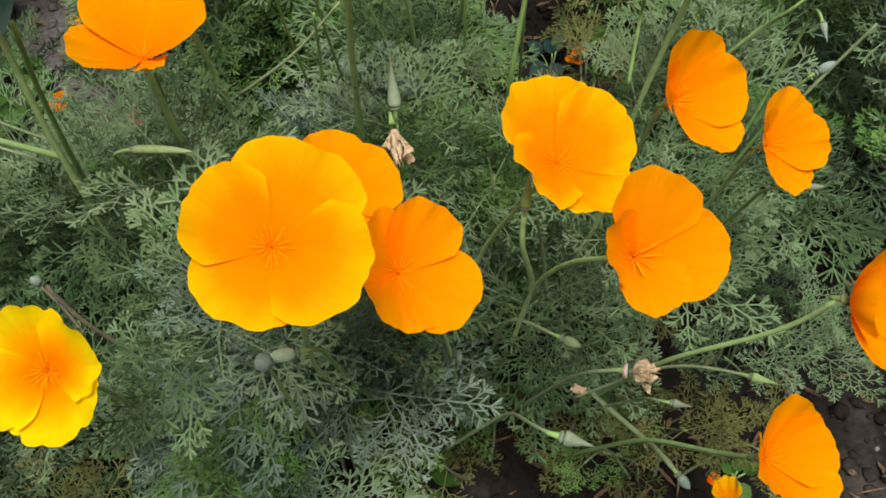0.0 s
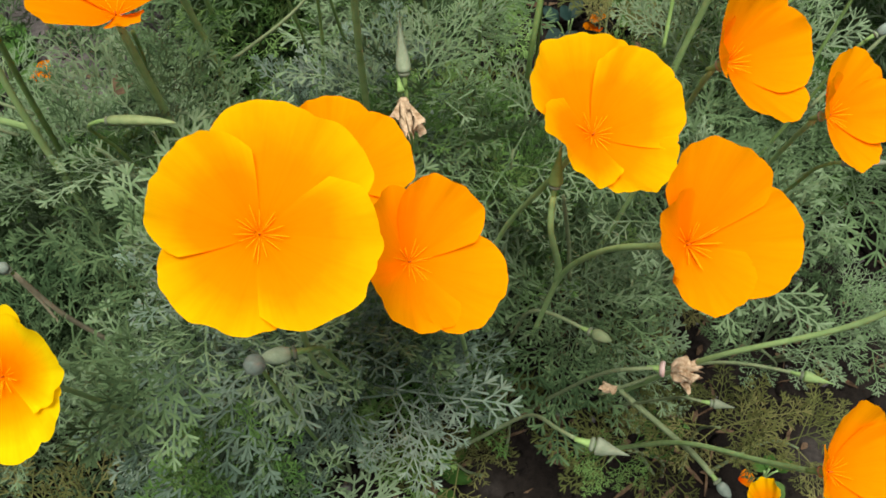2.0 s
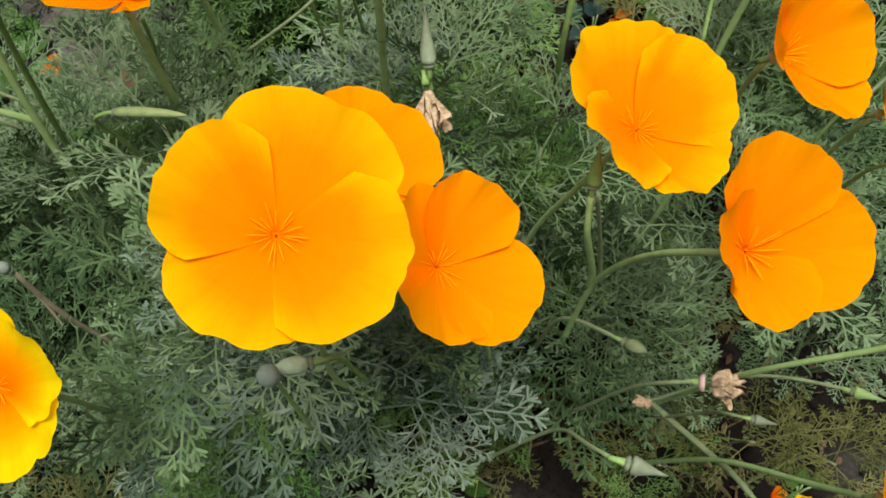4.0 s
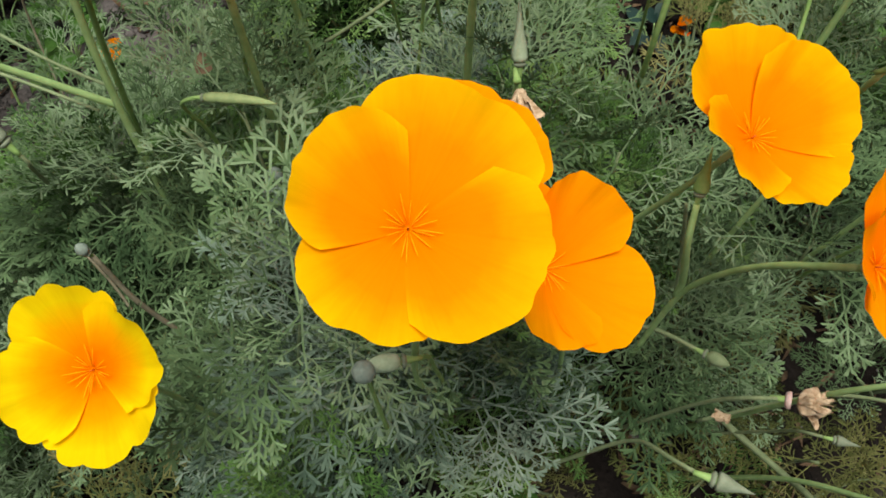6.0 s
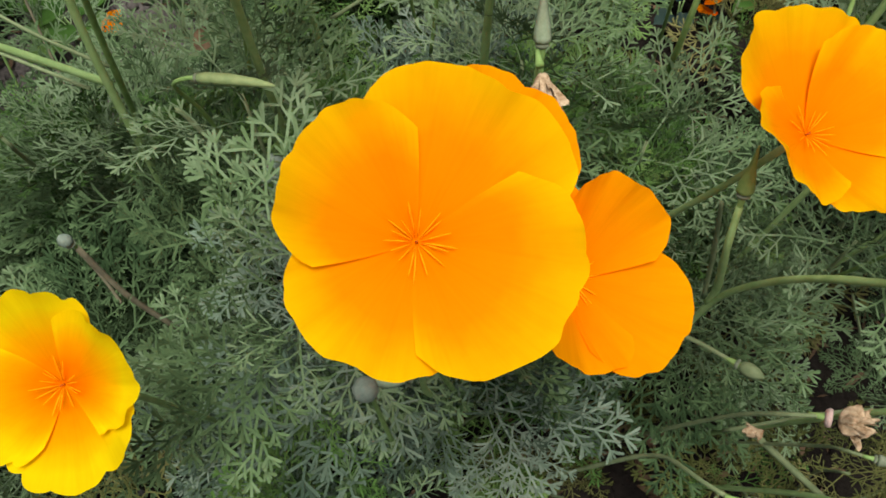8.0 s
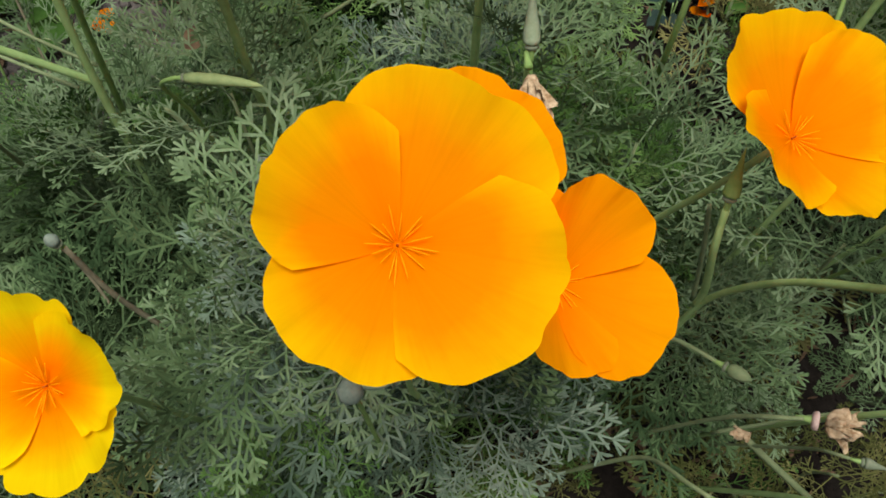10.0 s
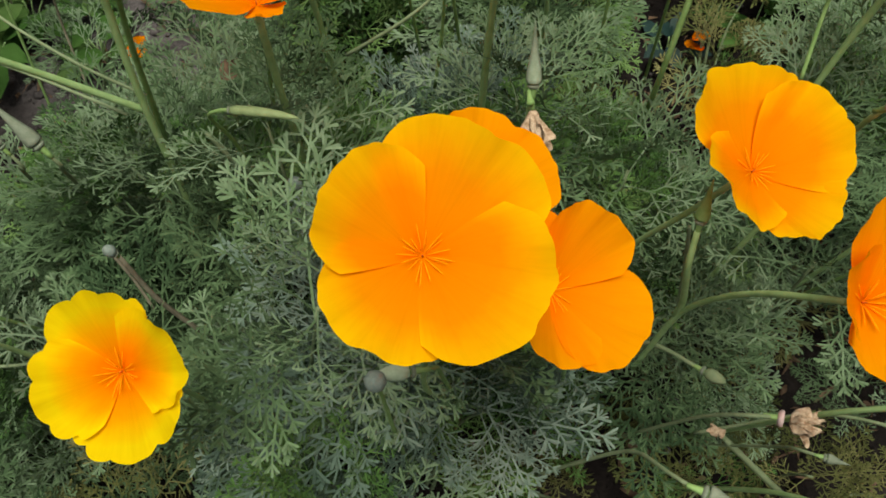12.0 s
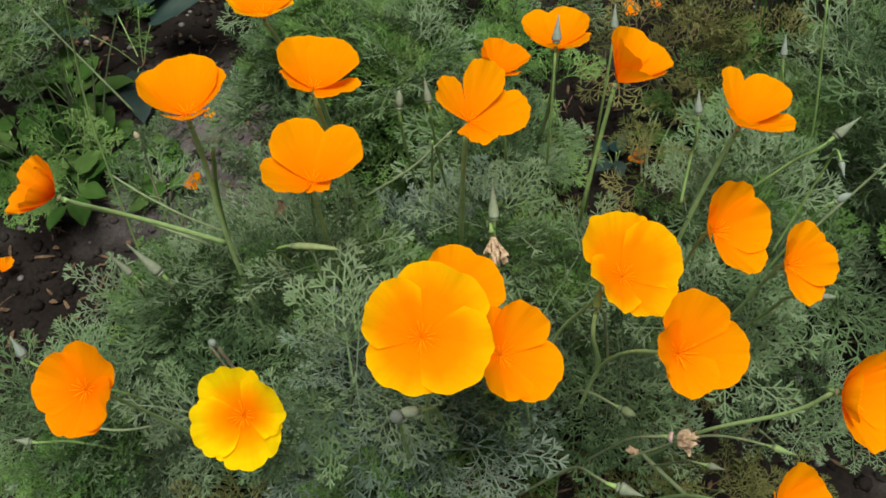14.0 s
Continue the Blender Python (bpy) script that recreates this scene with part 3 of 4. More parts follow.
# ---- flowers, buds and pods ----
flower("large golden-orange poppy in full bloom, opened wide", (-0.064, 0.177, 0.498), (0.138, -0.387, 0.912), [(68, 70, 0.0395, 58, 20, 0), (-122, 72, 0.0318, 60, 12, 0), (148, 68, 0.0350, 50, 20, 1), (-24, 68, 0.0380, 60, 20, 1)], [(-0.040, 0.280, 0.100), (-0.072, 0.203, 0.320), (-0.062, 0.184, 0.440)], GOLD, 17, 1.07, 1, 58, 0.0019, 0.035, 7, 0.02)
flower("orange poppy cup beside the large golden bloom", (-0.021, 0.207, 0.428), (0.513, -0.260, 0.818), [(160, 58, 0.036, 58, 22, 0), (-104, 58, 0.036, 60, 24, 0), (-30, 58, 0.0405, 58, 26, 0.6), (74, 54, 0.039, 52, 26, 1.6)], [(0.020, 0.300, 0.000), (0.000, 0.235, 0.330)], ORANGE, 16, 0.985, 2, 58, 0.0012, 0.03, 6, 0.012)
flower("orange poppy half hidden behind the large bloom", (-0.053, 0.245, 0.430), (0.376, -0.028, 0.926), [(105, 60, 0.034, 60, 24, 0), (-80, 60, 0.034, 60, 24, 0), (30, 56, 0.036, 60, 28, 1), (190, 50, 0.034, 60, 24, 1)], [(-0.030, 0.330, 0.000), (-0.040, 0.280, 0.300)], ORANGE, 12, 1.0, 3)
flower("wide golden-orange poppy with wavy petals", (0.054, 0.260, 0.441), (0.304, -0.232, 0.924), [(112, 69, 0.043, 58, 26, 0), (-36, 65, 0.037, 56, 26, 0), (40, 62, 0.042, 54, 28, 1), (-138, 60, 0.034, 66, 26, 1)], [(0.000, 0.300, 0.100), (0.024, 0.302, 0.300), (0.035, 0.289, 0.345), (0.042, 0.269, 0.395)], GOLD, 15, 1.0, 4, 58, 0.0022, 0.04, 7, 0.045)
flower("deep orange poppy cup leaning over the leaves", (0.080, 0.196, 0.460), (0.280, -0.420, 0.860), [(168, 44, 0.037, 58, 24, 0), (84, 57, 0.046, 50, 18, 1), (2, 60, 0.043, 54, 20, 0.5), (-70, 58, 0.032, 58, 24, 0)], [(0.046, 0.262, 0.240), (0.052, 0.254, 0.336), (0.060, 0.232, 0.394), (0.066, 0.214, 0.430)], ORANGE, 15, 0.90, 5, 44, 0.0012, 0.035, 6, 0.02, tall=1.2)
flower("orange poppy cup seen from its side", (0.114, 0.297, 0.443), (0.560, -0.340, 0.755), [(90, 50, 0.038, 54, 30, 0), (-62, 52, 0.039, 46, 20, 0), (14, 50, 0.038, 56, 30, 1), (165, 50, 0.026, 56, 40, 0)], [(0.080, 0.330, 0.150), (0.115, 0.320, 0.390)], ORANGE, 12, 1.0, 6, 36, 0.0012, 0.04, tall=1.2)
flower("small orange poppy with three broad petals showing", (0.174, 0.302, 0.402), (0.480, -0.400, 0.780), [(64, 62, 0.033, 50, 20, 0), (-66, 60, 0.032, 46, 20, 0), (2, 56, 0.034, 48, 26, 1), (165, 50, 0.028, 54, 20, 1)], [(0.130, 0.350, 0.100), (0.176, 0.327, 0.330)], ORANGE, 12, 1.0, 7, 48, 0.0014, 0.04, 4, 0.05, tall=1.2)
flower("orange poppy on a long bare stem", (0.179, 0.188, 0.437), (0.608, -0.480, 0.633), [(75, 52, 0.035, 58, 34, 0), (-75, 54, 0.037, 58, 34, 0), (0, 54, 0.037, 58, 34, 1), (174, 40, 0.028, 75, 64, 0)], [(0.100, 0.270, 0.100), (0.125, 0.211, 0.330), (0.158, 0.198, 0.380), (0.177, 0.187, 0.420)], ORANGE, 12, 1.0, 8, 40, tall=1.4)
flower("orange poppy cup leaning out over bare soil", (0.159, 0.146, 0.352), (0.560, -0.260, 0.790), [(72, 52, 0.038, 58, 28, 0), (-48, 56, 0.041, 54, 26, 0.4), (14, 50, 0.038, 58, 30, 1), (-160, 58, 0.028, 60, 20, 0)], [(0.100, 0.250, 0.050), (0.131, 0.198, 0.240), (0.150, 0.166, 0.300)], ORANGE, 12, 0.94, 9, 50, 0.0014, 0.04, 5, 0.03)
flower("deep orange poppy, open, at the edge of the plant", (-0.287, 0.184, 0.397), (-0.170, -0.500, 0.850), [(165, 68, 0.034, 60, 24, 0.8), (-95, 68, 0.033, 60, 24, 0), (70, 66, 0.034, 62, 28, 0), (-25, 62, 0.034, 54, 34, 1.2)], [(-0.250, 0.280, 0.000), (-0.270, 0.220, 0.260)], DEEP, 14, 1.0, 10, 58, 0.0015, 0.035, 5, 0.03)
flower("bright yellow poppy with scalloped petals", (-0.175, 0.163, 0.417), (-0.074, -0.560, 0.825), [(118, 70, 0.034, 62, 22, 0), (-62, 70, 0.0345, 66, 22, 0), (205, 66, 0.0335, 56, 26, 1), (28, 66, 0.0335, 60, 26, 1)], [(-0.180, 0.270, 0.000), (-0.180, 0.200, 0.280)], YELLOW, 17, 0.99, 11, 52, 0.0015, 0.02, 5, 0.13)
flower("orange poppy cup with spreading petals", (-0.154, 0.325, 0.444), (0.063, 0.080, 0.994), [(124, 50, 0.045, 48, 16, 0), (28, 53, 0.046, 50, 8, 1, 0.08), (-150, 60, 0.040, 48, 22, 1), (-50, 66, 0.018, 50, 50, 0)], [(-0.160, 0.400, 0.050), (-0.158, 0.345, 0.330)], ORANGE, 8, 1.0, 12, 50, stalk=0.0019)
flower("orange poppy cup on an upright stem", (-0.232, 0.339, 0.492), (-0.019, 0.250, 0.968), [(156, 50, 0.038, 64, 26, 0), (36, 50, 0.038, 64, 26, 0), (96, 49, 0.041, 70, 26, 1), (-78, 62, 0.026, 60, 44, 1)], [(-0.240, 0.350, 0.150), (-0.240, 0.345, 0.380), (-0.239, 0.356, 0.430)], ORANGE, 10, 1.0, 13, stalk=0.0019)
flower("orange poppy cup on an upright stem", (-0.159, 0.389, 0.470), (0.139, 0.218, 0.966), [(120, 50, 0.04, 66, 24, 0), (-30, 66, 0.036, 44, 16, 0), (46, 51, 0.041, 66, 24, 1), (-150, 62, 0.027, 48, 34, 1)], [(-0.150, 0.450, 0.100), (-0.155, 0.420, 0.350)], ORANGE, 9, 1.0, 14, stalk=0.0019)
flower("golden poppy with wavy petals", (-0.218, 0.490, 0.450), (0.014, 0.167, 0.986), [(150, 58, 0.034, 58, 22, 0), (-40, 60, 0.032, 56, 20, 0), (50, 58, 0.034, 58, 22, 1), (-120, 60, 0.032, 56, 30, 1)], [(-0.200, 0.600, 0.100), (-0.200, 0.540, 0.330)], GOLD, 8, 1.0, 15, stalk=0.0019)
flower("orange poppy with broad open petals", (-0.048, 0.360, 0.472), (0.250, -0.060, 0.966), [(152, 54, 0.036, 34, 16, 0), (78, 50, 0.043, 36, 16, 1), (6, 60, 0.042, 44, 20, 0), (-70, 66, 0.030, 46, 24, 1)], [(-0.060, 0.430, 0.100), (-0.055, 0.380, 0.360)], ORANGE, 9, 1.0, 16, 52, 0.0016, 0.04, 4, 0.06, stalk=0.0019)
flower("orange poppy cup behind another bloom", (-0.031, 0.445, 0.436), (0.266, 0.199, 0.943), [(110, 46, 0.028, 60, 22, 0), (-70, 54, 0.025, 56, 20, 0), (30, 46, 0.029, 58, 22, 1), (200, 46, 0.026, 54, 30, 1)], [(-0.020, 0.520, 0.100), (-0.020, 0.470, 0.330)], DEEP, 6, 1.0, 17)
flower("orange poppy with wavy petals behind a grey bud", (0.016, 0.495, 0.420), (0.010, 0.219, 0.976), [(150, 58, 0.036, 58, 22, 0), (-40, 60, 0.032, 56, 20, 0), (60, 56, 0.036, 58, 22, 1), (-130, 60, 0.032, 56, 30, 1)], [(0.000, 0.600, 0.100), (0.020, 0.550, 0.300)], ORANGE, 6, 1.0, 18, stalk=0.0019)
# this stem stands in full light, so it takes the darker stem colour
flower("half-closed orange poppy cup on a tall stem", (0.056, 0.414, 0.461), (0.402, 0.227, 0.887), [(120, 34, 0.04, 78, 16, 0), (-50, 44, 0.037, 66, 24, 0), (30, 42, 0.04, 70, 16, 1), (210, 30, 0.036, 80, 20, 1)], [(0.060, 0.500, 0.050), (0.045, 0.410, 0.290), (0.040, 0.382, 0.360), (0.049, 0.407, 0.400)], ORANGE, 4, 1.0, 19, stalk=0.0016, stem_mat=DIMMED_STEM)
flower("orange poppy cup with upright petals", (0.152, 0.416, 0.418), (0.245, 0.238, 0.940), [(130, 44, 0.044, 36, 10, 0), (-20, 60, 0.04, 36, 10, 0), (45, 44, 0.044, 58, 16, 1), (-120, 54, 0.028, 56, 20, 1)], [(0.120, 0.410, 0.150), (0.140, 0.418, 0.330), (0.148, 0.419, 0.385)], ORANGE, 6, 1.0, 20, stalk=0.0019)
flower("small red-orange poppy half closed on a slanting stem", (-0.333, 0.309, 0.439), (-0.700, -0.060, 0.710), [(110, 44, 0.033, 60, 46, 0), (-70, 40, 0.030, 70, 60, 0), (20, 36, 0.026, 75, 60, 1), (200, 50, 0.035, 60, 40, 1)], [(-0.257, 0.373, 0.300), (-0.292, 0.359, 0.340), (-0.320, 0.335, 0.390)], RED, 4, 1.0, 21, 40, 0.0020, 0.08, 3, 0.08, stalk=0.0019)
bud("pointed pale green bud on an upright stalk", (-0.029, 0.356, 0.372), (-0.069, 0.542, 0.838), 0.032, 0.004, [(-0.030, 0.400, 0.100), (-0.026, 0.348, 0.345)], LIGHTENED_BUD)
bud("pale green pointed bud on a thin stalk", (-0.287, 0.311, 0.345), (-0.619, 0.262, 0.741), 0.033, 0.0047, [(-0.295, 0.330, 0.280), (-0.286, 0.315, 0.320)], BUD, "cone", 0.0010, PALE_STEM)
bud("pale green pointed bud on a thin stalk", (-0.316, 0.318, 0.330), (-0.584, 0.256, 0.771), 0.025, 0.0034, [(-0.329, 0.336, 0.270), (-0.322, 0.326, 0.300)], BUD, "cone", 0.0009, PALE_STEM)
bud("round grey-green bud seen end on", (-0.084, 0.177, 0.395), (0.034, -0.322, 0.946), 0.011, 0.0045, [(-0.080, 0.220, 0.100), (-0.083, 0.185, 0.330)], BLUE_BUD, "egg")
bud("drooping pale green bud beside the large bloom", (-0.072, 0.187, 0.385), (-0.960, -0.260, 0.106), 0.014, 0.0037, [(-0.050, 0.240, 0.200), (-0.064, 0.198, 0.370)], LIGHTENED_BUD, "egg")
bud("round bluish bud among the leaves", (-0.152, 0.316, 0.318), (-0.194, -0.172, 0.966), 0.01, 0.004, [(-0.130, 0.300, 0.150), (-0.150, 0.315, 0.280)], BLUE_BUD, "egg")
bud("round bluish bud among the leaves", (-0.235, 0.258, 0.330), (-0.194, -0.172, 0.966), 0.008, 0.0032, [(-0.190, 0.270, 0.150), (-0.230, 0.257, 0.290)], BLUE_BUD, "egg", 0.0014, BROWN_STEM)
bud("green seed pod bent over on its stalk", (-0.176, 0.315, 0.382), (0.995, -0.005, 0.100), 0.033, 0.0026, [(-0.186, 0.350, 0.250), (-0.188, 0.330, 0.345)], POD, "pod", bow=5.0)
bud("pale drop-shaped bud on a slanting stalk", (0.066, 0.170, 0.314), (0.951, -0.308, 0.015), 0.017, 0.0046, [(0.000, 0.220, 0.150), (0.043, 0.205, 0.270)], BUD, "cone", 0.0010, PALE_STEM)
bud("pale drop-shaped bud on a slanting stalk", (0.140, 0.208, 0.270), (0.970, -0.236, 0.058), 0.012, 0.0028, [(0.100, 0.250, 0.150), (0.130, 0.218, 0.255)], BUD, "cone", 0.0008, PALE_STEM)
bud("green pointed bud on a long slanting stalk", (0.180, 0.212, 0.300), (0.951, -0.308, 0.015), 0.016, 0.003, [(0.090, 0.240, 0.200), (0.139, 0.234, 0.270)], STEM, "cone", 0.0009, PALE_STEM)
bud("bluish bud at the end of a thick stalk", (0.147, 0.174, 0.235), (0.585, -0.803, -0.119), 0.01, 0.0034, [(0.090, 0.270, 0.180), (0.114, 0.236, 0.195), (0.137, 0.201, 0.215)], BLUE_BUD, "egg", 0.0016, PALE_STEM)
bud("narrow grey bud on an upright stalk", (0.122, 0.427, 0.420), (-0.092, 0.500, 0.861), 0.018, 0.0032, [(0.122, 0.403, 0.340), (0.126, 0.428, 0.380)], BLUE_BUD)
bud("pale pointed bud on a slanting stalk", (0.231, 0.427, 0.400), (0.728, 0.406, 0.552), 0.022, 0.004, [(0.184, 0.429, 0.330), (0.210, 0.429, 0.370)])
bud("grey pointed bud in front of an orange bloom", (0.014, 0.480, 0.440), (0.019, 0.510, 0.860), 0.02, 0.0038, [(0.020, 0.500, 0.100), (0.015, 0.460, 0.360)], BLUE_BUD)
bud("pale pointed bud on an upright stalk", (-0.083, 0.430, 0.420), (-0.170, 0.487, 0.857), 0.02, 0.0032, [(-0.060, 0.500, 0.100), (-0.082, 0.437, 0.380)])
bud("grey bud on an upright stalk", (0.063, 0.520, 0.420), (-0.044, 0.506, 0.861), 0.02, 0.0032, [(0.070, 0.550, 0.100), (0.060, 0.500, 0.340)], BLUE_BUD)
bud("grey pointed bud at the edge of the plant", (-0.360, 0.226, 0.360), (-0.298, 0.353, 0.887), 0.017, 0.0038, [(-0.320, 0.300, 0.050), (-0.310, 0.250, 0.250)], BLUE_BUD)
withered("withered brown flower on its stalk", (-0.029, 0.335, 0.375), (0.193, -0.974, -0.118), 0.0045, 4.2, [(-0.030, 0.380, 0.050), (-0.028, 0.335, 0.300)], 41, None, False)
withered("withered brown flower with a pink collar", (0.110, 0.213, 0.305), (0.963, -0.205, 0.175), 0.0075, 1.7, [(0.040, 0.260, 0.100), (0.082, 0.221, 0.290), (0.091, 0.208, 0.315)], 51, PALE_STEM)
# coloured with a stem green, since bud skin turns brown in this shade
bud("dull green bud above the leaves", (0.041, 0.253, 0.415), (0.081, 0.514, 0.854), 0.019, 0.0032, [(0.051, 0.255, 0.325), (0.052, 0.254, 0.336)], DIMMED_STEM, "cone", 0.0014, STEM)
bud("small white dried bud on a curved brown stalk", (-0.371, 0.497, 0.290), (-0.298, 0.353, 0.887), 0.008, 0.003, [(-0.360, 0.460, 0.100), (-0.378, 0.501, 0.240), (-0.370, 0.498, 0.270)], RIM, "egg", 0.0008, BROWN_STEM)
bud("pale bud lying low among leaves", (-0.399, 0.209, 0.240), (-0.964, -0.027, 0.266), 0.013, 0.0034, [(-0.300, 0.250, 0.100), (-0.388, 0.222, 0.220)], BUD, "cone")
bud("pale narrow pod below a small orange poppy", (0.199, 0.305, 0.360), (0.997, -0.041, 0.068), 0.022, 0.0026, [(0.160, 0.340, 0.200), (0.192, 0.311, 0.345)], BUD, "pod")
bud("small grey-green bud hanging among leaves", (0.239, 0.417, 0.380), (0.139, -0.927, -0.349), 0.013, 0.0026, [(0.220, 0.420, 0.250), (0.243, 0.440, 0.370)], BLUE_BUD)
bud("small grey-green bud among leaves", (0.238, 0.395, 0.360), (0.813, 0.241, 0.530), 0.012, 0.0032, [(0.200, 0.400, 0.200), (0.231, 0.401, 0.330)], BLUE_BUD, "egg")
bud("grey pointed bud on a tall stalk", (0.204, 0.515, 0.400), (-0.044, 0.506, 0.861), 0.017, 0.003, [(0.250, 0.550, 0.100), (0.235, 0.520, 0.300)], BLUE_BUD)
bud("green bud on an upright stalk", (-0.108, 0.442, 0.400), (-0.013, 0.509, 0.861), 0.014, 0.003, [(-0.090, 0.500, 0.100), (-0.109, 0.449, 0.360)], BUD, "egg")
bare_stalk("pale green stalk leaning out of the foliage", [(-0.256, 0.377, 0.310), (-0.287, 0.377, 0.330), (-0.322, 0.385, 0.350), (-0.349, 0.402, 0.350)], 0.0011, PALE_STEM)
bare_stalk("pale green stalk leaning out of the foliage", [(-0.268, 0.369, 0.300), (-0.322, 0.383, 0.310), (-0.362, 0.383, 0.330)], 0.0011, PALE_STEM)
bare_stalk("upright pale green stalk in leaves", [(-0.270, 0.397, 0.200), (-0.253, 0.378, 0.360), (-0.231, 0.356, 0.440)], 0.0021)
bare_stalk("short pale stalk among leaves", [(-0.196, 0.354, 0.260), (-0.203, 0.351, 0.290), (-0.214, 0.353, 0.310)], 0.0016, PALE_STEM)
bare_stalk("slanting green stalk among leaves", [(-0.142, 0.421, 0.310), (-0.100, 0.429, 0.340), (-0.066, 0.437, 0.380)], 0.0012, PALE_STEM)
bare_stalk("upright green stalk among leaves", [(-0.088, 0.427, 0.280), (-0.084, 0.432, 0.320), (-0.080, 0.416, 0.390)], 0.0012)
bare_stalk("green stalk rising beside an orange bloom", [(-0.181, 0.382, 0.300), (-0.175, 0.377, 0.360), (-0.166, 0.358, 0.400)], 0.0014)
bud("small green bud at the end of a slanting stalk", (0.073, 0.240, 0.293), (0.780, -0.520, 0.200), 0.012, 0.0034, [(0.030, 0.285, 0.150), (0.042, 0.264, 0.280), (0.057, 0.252, 0.291)], PALE_STEM, "egg", 0.0011, PALE_STEM)
bare_stalk("upright forked pale stalk", [(0.070, 0.296, 0.250), (0.065, 0.298, 0.290), (0.056, 0.298, 0.340)], 0.0014, PALE_STEM)
bare_stalk("thin brown stalk among leaves", [(-0.249, 0.273, 0.300), (-0.242, 0.269, 0.280), (-0.234, 0.261, 0.260)], 0.0011, BROWN_STEM)
bare_stalk("long pale stalk crossing the bed", [(-0.429, 0.258, 0.200), (-0.341, 0.227, 0.220), (-0.275, 0.237, 0.240)], 0.0013, PALE_STEM)
bare_stalk("slanting green stalk among leaves", [(0.183, 0.434, 0.320), (0.219, 0.441, 0.360), (0.235, 0.433, 0.390)], 0.0013, PALE_STEM)
bare_stalk("slanting green stalk among leaves", [(0.220, 0.391, 0.300), (0.251, 0.409, 0.340), (0.273, 0.417, 0.380)], 0.0013, PALE_STEM)
bare_stalk("upright green stalk among leaves", [(0.300, 0.530, 0.000), (0.270, 0.549, 0.300), (0.253, 0.560, 0.360), (0.243, 0.569, 0.420)], 0.0013)
bare_stalk("upright green stalk among leaves", [(-0.440, 0.500, 0.000), (-0.442, 0.549, 0.300), (-0.430, 0.563, 0.360), (-0.411, 0.546, 0.420)], 0.0013)
bare_stalk("slanting green stalk among leaves", [(-0.435, 0.616, 0.200), (-0.476, 0.631, 0.260), (-0.511, 0.640, 0.320)], 0.0012, PALE_STEM)
fallen_petal((-0.423, 0.631, 0.055), 20, 5, DEEP, 71, 0.026)
fallen_petal((0.148, 0.981, 0.050), 60, 10, DEEP, 72, 0.026)
fallen_petal((0.201, 1.001, 0.050), 150, 10, RED, 73, 0.02)
fallen_petal((0.159, 0.713, 0.040), 200, 20, RED, 74, 0.022)
fallen_petal((-0.624, 0.506, 0.030), 90, 10, DEEP, 75, 0.02)
fallen_petal((0.143, 0.712, 0.050), 20, -20, DEEP, 79, 0.018)
fallen_petal((0.212, 0.187, 0.120), 80, -30, GOLD, 76, 0.022)
fallen_petal((-0.413, 0.728, 0.080), 30, 40, GOLD, 77, 0.016)
fallen_petal((0.219, 0.229, 0.050), 10, 10, RED, 78, 0.012)
fallen_petal((-0.231, 0.427, 0.270), 60, -20, LITTER, 92, 0.02, "shrivelled brown petal caught among the leaves", 120)
fallen_petal((0.088, 0.217, 0.273), 200, 25, WITHERED, 93, 0.011, "shrivelled tan petal caught on a stalk", 120)
weed("low green weed with rounded leaves", (-0.560, 0.705, 0.000), 14, 0.04, 0.016, WEED, 81)
weed("low green weed with rounded leaves", (-0.474, 0.669, 0.000), 12, 0.036, 0.015, WEED, 82)
weed("low green weed with rounded leaves", (-0.579, 0.645, 0.000), 14, 0.042, 0.016, WEED, 83)
weed("low green weed with rounded leaves", (-0.630, 0.800, 0.000), 16, 0.055, 0.020, WEED, 95)
weed("low green weed with rounded leaves", (-0.700, 0.640, 0.000), 14, 0.050, 0.018, WEED, 96)
weed("dark blue-green weed with broad leaves", (-0.566, 0.903, 0.000), 6, 0.11, 0.032, DOCK, 84)
weed("low green weed with rounded leaves", (-0.673, 0.699, 0.000), 12, 0.045, 0.017, WEED, 85)
weed("small weed with pointed green leaves", (0.127, 0.730, 0.000), 6, 0.03, 0.009, DOCK, 86)
weed("small green weed on bare soil", (0.257, 0.245, 0.000), 6, 0.014, 0.006, WEED, 87)
weed("small green weed on bare soil", (-0.020, 0.243, 0.000), 7, 0.026, 0.009, WEED, 88)
weed("small weed with pointed green leaves", (0.219, 0.771, 0.000), 7, 0.034, 0.01, WEED, 89)
weed("small green weed beside the plants", (-0.343, 0.541, 0.000), 8, 0.035, 0.012, WEED, 90)
grass("tall thin green grass blades", (0.401, 0.861), (0.16, 0.12), 110, 0.34, 91)
grass("tall thin green grass blades", (0.520, 0.780), (0.16, 0.16), 160, 0.36, 92)
grass("thin green grass between the plants", (-0.076, 0.887), (0.12, 0.08), 80, 0.3, 93)
grass("thin green grass at the edge of the bed", (-0.450, 0.225), (0.08, 0.06), 60, 0.2, 94)

plant("bushy poppy plant with grey-green feathery leaves", (-0.17, 0.28), (0.23, 0.17), 0.34, 38, 7, 260, 1)
plant("bushy poppy plant with fresh green feathery leaves", (-0.02, 0.36), (0.145, 0.125), 0.35, 27, 7, 260, 2, 0.6)
plant("sprawling poppy plant with grey-green divided leaves", (0.15, 0.365), (0.155, 0.115), 0.33, 25, 7, 260, 3, 0.25)
plant("small poppy plant with silvery divided leaves", (-0.085, 0.245), (0.09, 0.085), 0.30, 14, 7, 150, 4, 0.1, 0.05, 0.2, 1.0, "silver")
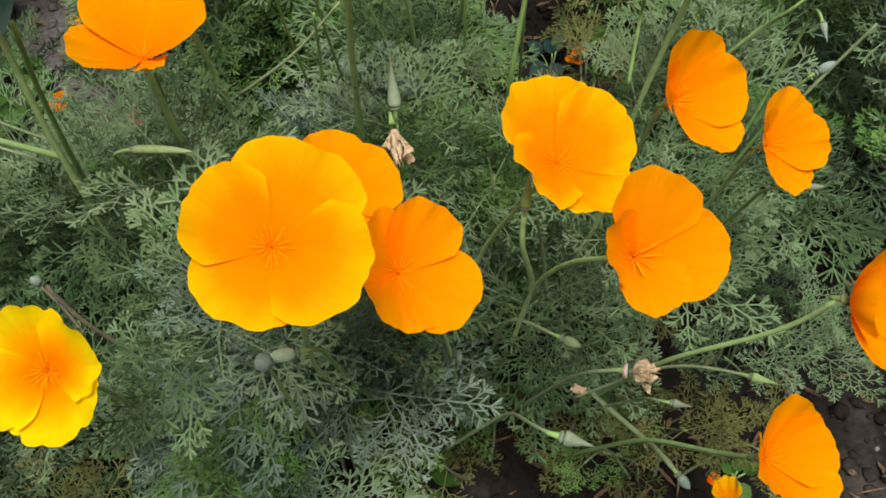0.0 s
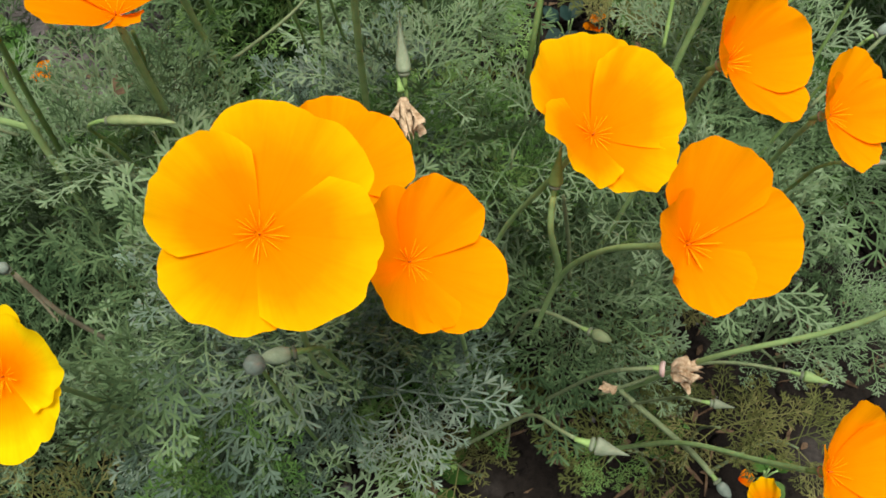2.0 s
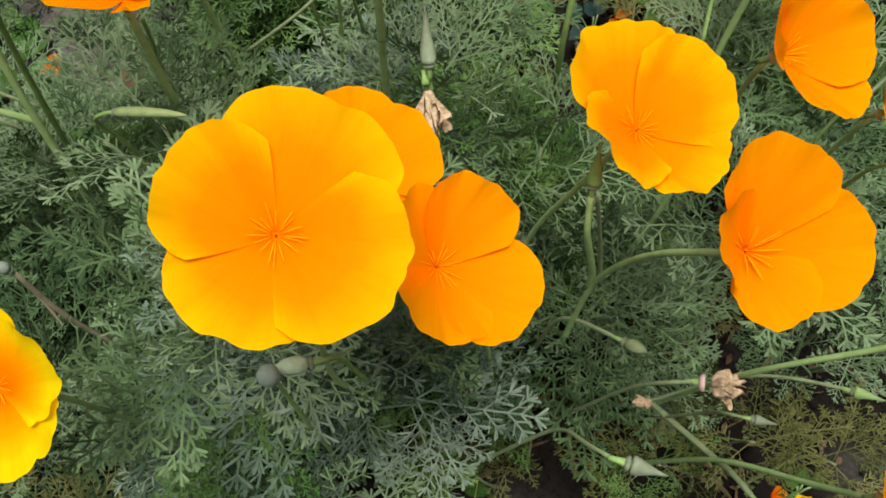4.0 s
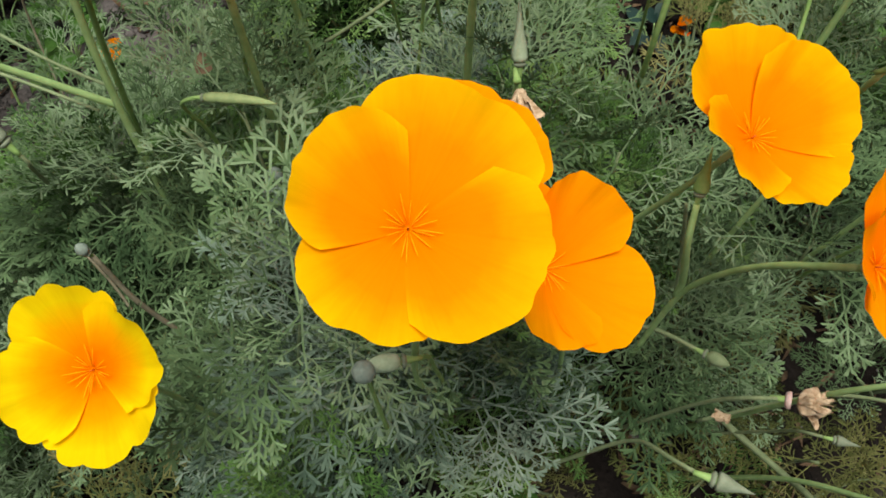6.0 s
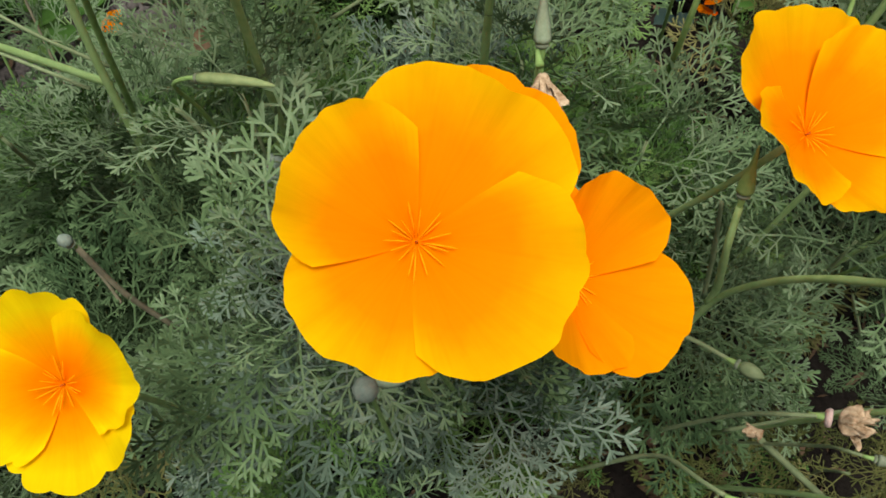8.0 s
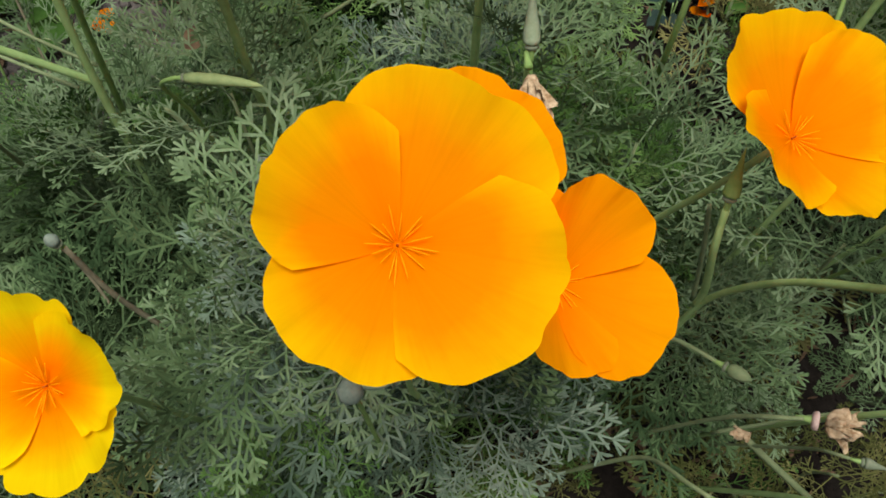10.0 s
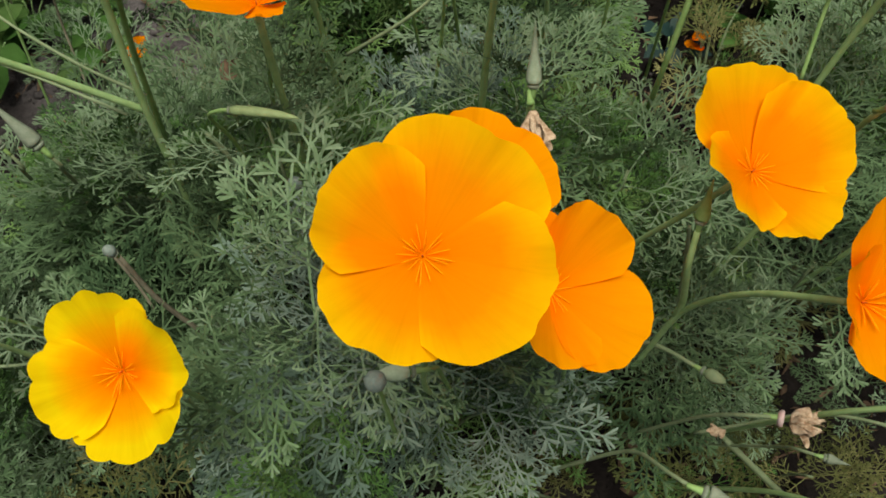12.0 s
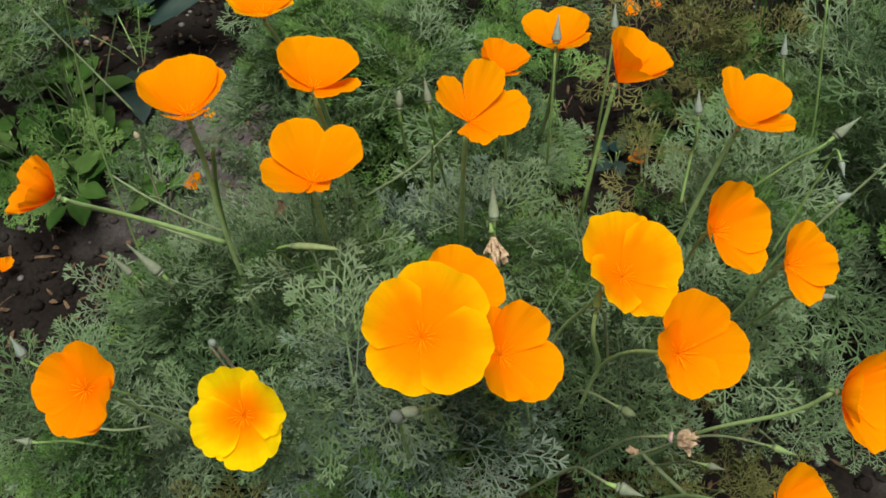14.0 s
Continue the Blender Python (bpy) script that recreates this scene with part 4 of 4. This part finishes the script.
plant("low poppy plant with drooping divided leaves", (-0.36, 0.24), (0.10, 0.14), 0.22, 20, 7, 120, 5, 0.3)
plant("poppy plant with grey-green feathery leaves", (-0.10, 0.66), (0.23, 0.15), 0.32, 34, 7, 200, 7, 0.6)
plant("tall poppy plant with thin green leaves", (0.42, 0.58), (0.22, 0.24), 0.34, 44, 7, 200, 8, 0.6)
plant("poppy plant with grey-green feathery leaves", (-0.88, 0.85), (0.18, 0.2), 0.30, 30, 7, 120, 9, 0.7)
plant("tall poppy plant with thin green leaves", (0.64, 1.00), (0.33, 0.18), 0.33, 34, 7, 100, 10, 0.9)
plant("poppy plant with grey-green feathery leaves", (-0.17, 0.98), (0.27, 0.18), 0.32, 40, 7, 100, 11, 0.3)
plant("poppy plant with thin blue-green leaves", (-0.600, 0.700), (0.17, 0.16), 0.28, 17, 7, 110, 21, 0.6)
plant("low poppy plant with grey-green feathery leaves", (-0.301, 0.467), (0.12, 0.08), 0.24, 26, 7, 150, 22, 0.3)
plant("low poppy plant with grey-green feathery leaves", (-0.381, 0.385), (0.13, 0.13), 0.26, 30, 7, 150, 23, 0.4)
plant("poppy plant with grey-green feathery leaves", (-0.141, 0.638), (0.2, 0.13), 0.3, 32, 7, 150, 24, 0.6)
plant("poppy plant with thin green leaves", (0.288, 0.664), (0.22, 0.16), 0.32, 40, 7, 150, 25, 0.6)
plant("poppy plant with grey-green feathery leaves", (0.240, 0.500), (0.17, 0.12), 0.3, 34, 7, 150, 26, 0.3)
plant("low poppy plant with yellowish leaves", (0.085, 0.716), (0.12, 0.1), 0.18, 7, 7, 60, 27, 0.5, 0.2)
plant("poppy plant with grey-green feathery leaves", (-0.244, 0.754), (0.15, 0.1), 0.25, 22, 7, 80, 28, 0.3)
plant("small tuft of broad silvery leaves", (-0.075, 0.420), (0.035, 0.025), 0.33, 4, 7, 45, 29, 0.0, 0.0, 0.4, 0.95, "silver")
plant("low sparse poppy seedling with yellowed leaves", (0.190, 0.250), (0.130, 0.050), 0.14, 4, 5, 90, 60, 0.15, 0.9, 0.5, 0.75, "dry", False)
plant("low sparse poppy seedling with yellowed leaves", (0.040, 0.250), (0.060, 0.040), 0.10, 2, 5, 90, 61, 0.15, 0.9, 0.5, 0.7, "dry", False)
plant("low sparse poppy seedling with yellowed leaves", (0.160, 0.660), (0.090, 0.120), 0.15, 8, 5, 90, 62, 0.15, 0.9, 0.5, 0.7, "dry", False)
plant("low sparse poppy seedling with yellowed leaves", (0.010, 0.500), (0.050, 0.050), 0.12, 5, 6, 90, 63, 0.15, 0.9, 0.5, 0.85, "dry", False)
plant("low sparse poppy seedling with thin grey leaves", (0.270, 0.360), (0.070, 0.080), 0.17, 7, 5, 90, 64, 0.15, 0.4, 0.5, 0.7, "grey", False)
plant("low sparse poppy seedling with yellowed leaves", (-0.460, 0.620), (0.070, 0.100), 0.08, 4, 6, 90, 65, 0.15, 0.9, 0.5, 0.85, "grey", False)
plant("low poppy plant with yellowish leaves", (0.230, 0.860), (0.100, 0.080), 0.22, 7, 6, 60, 66, 0.2, 0.9, 0.4, 1.1, "dry", False)
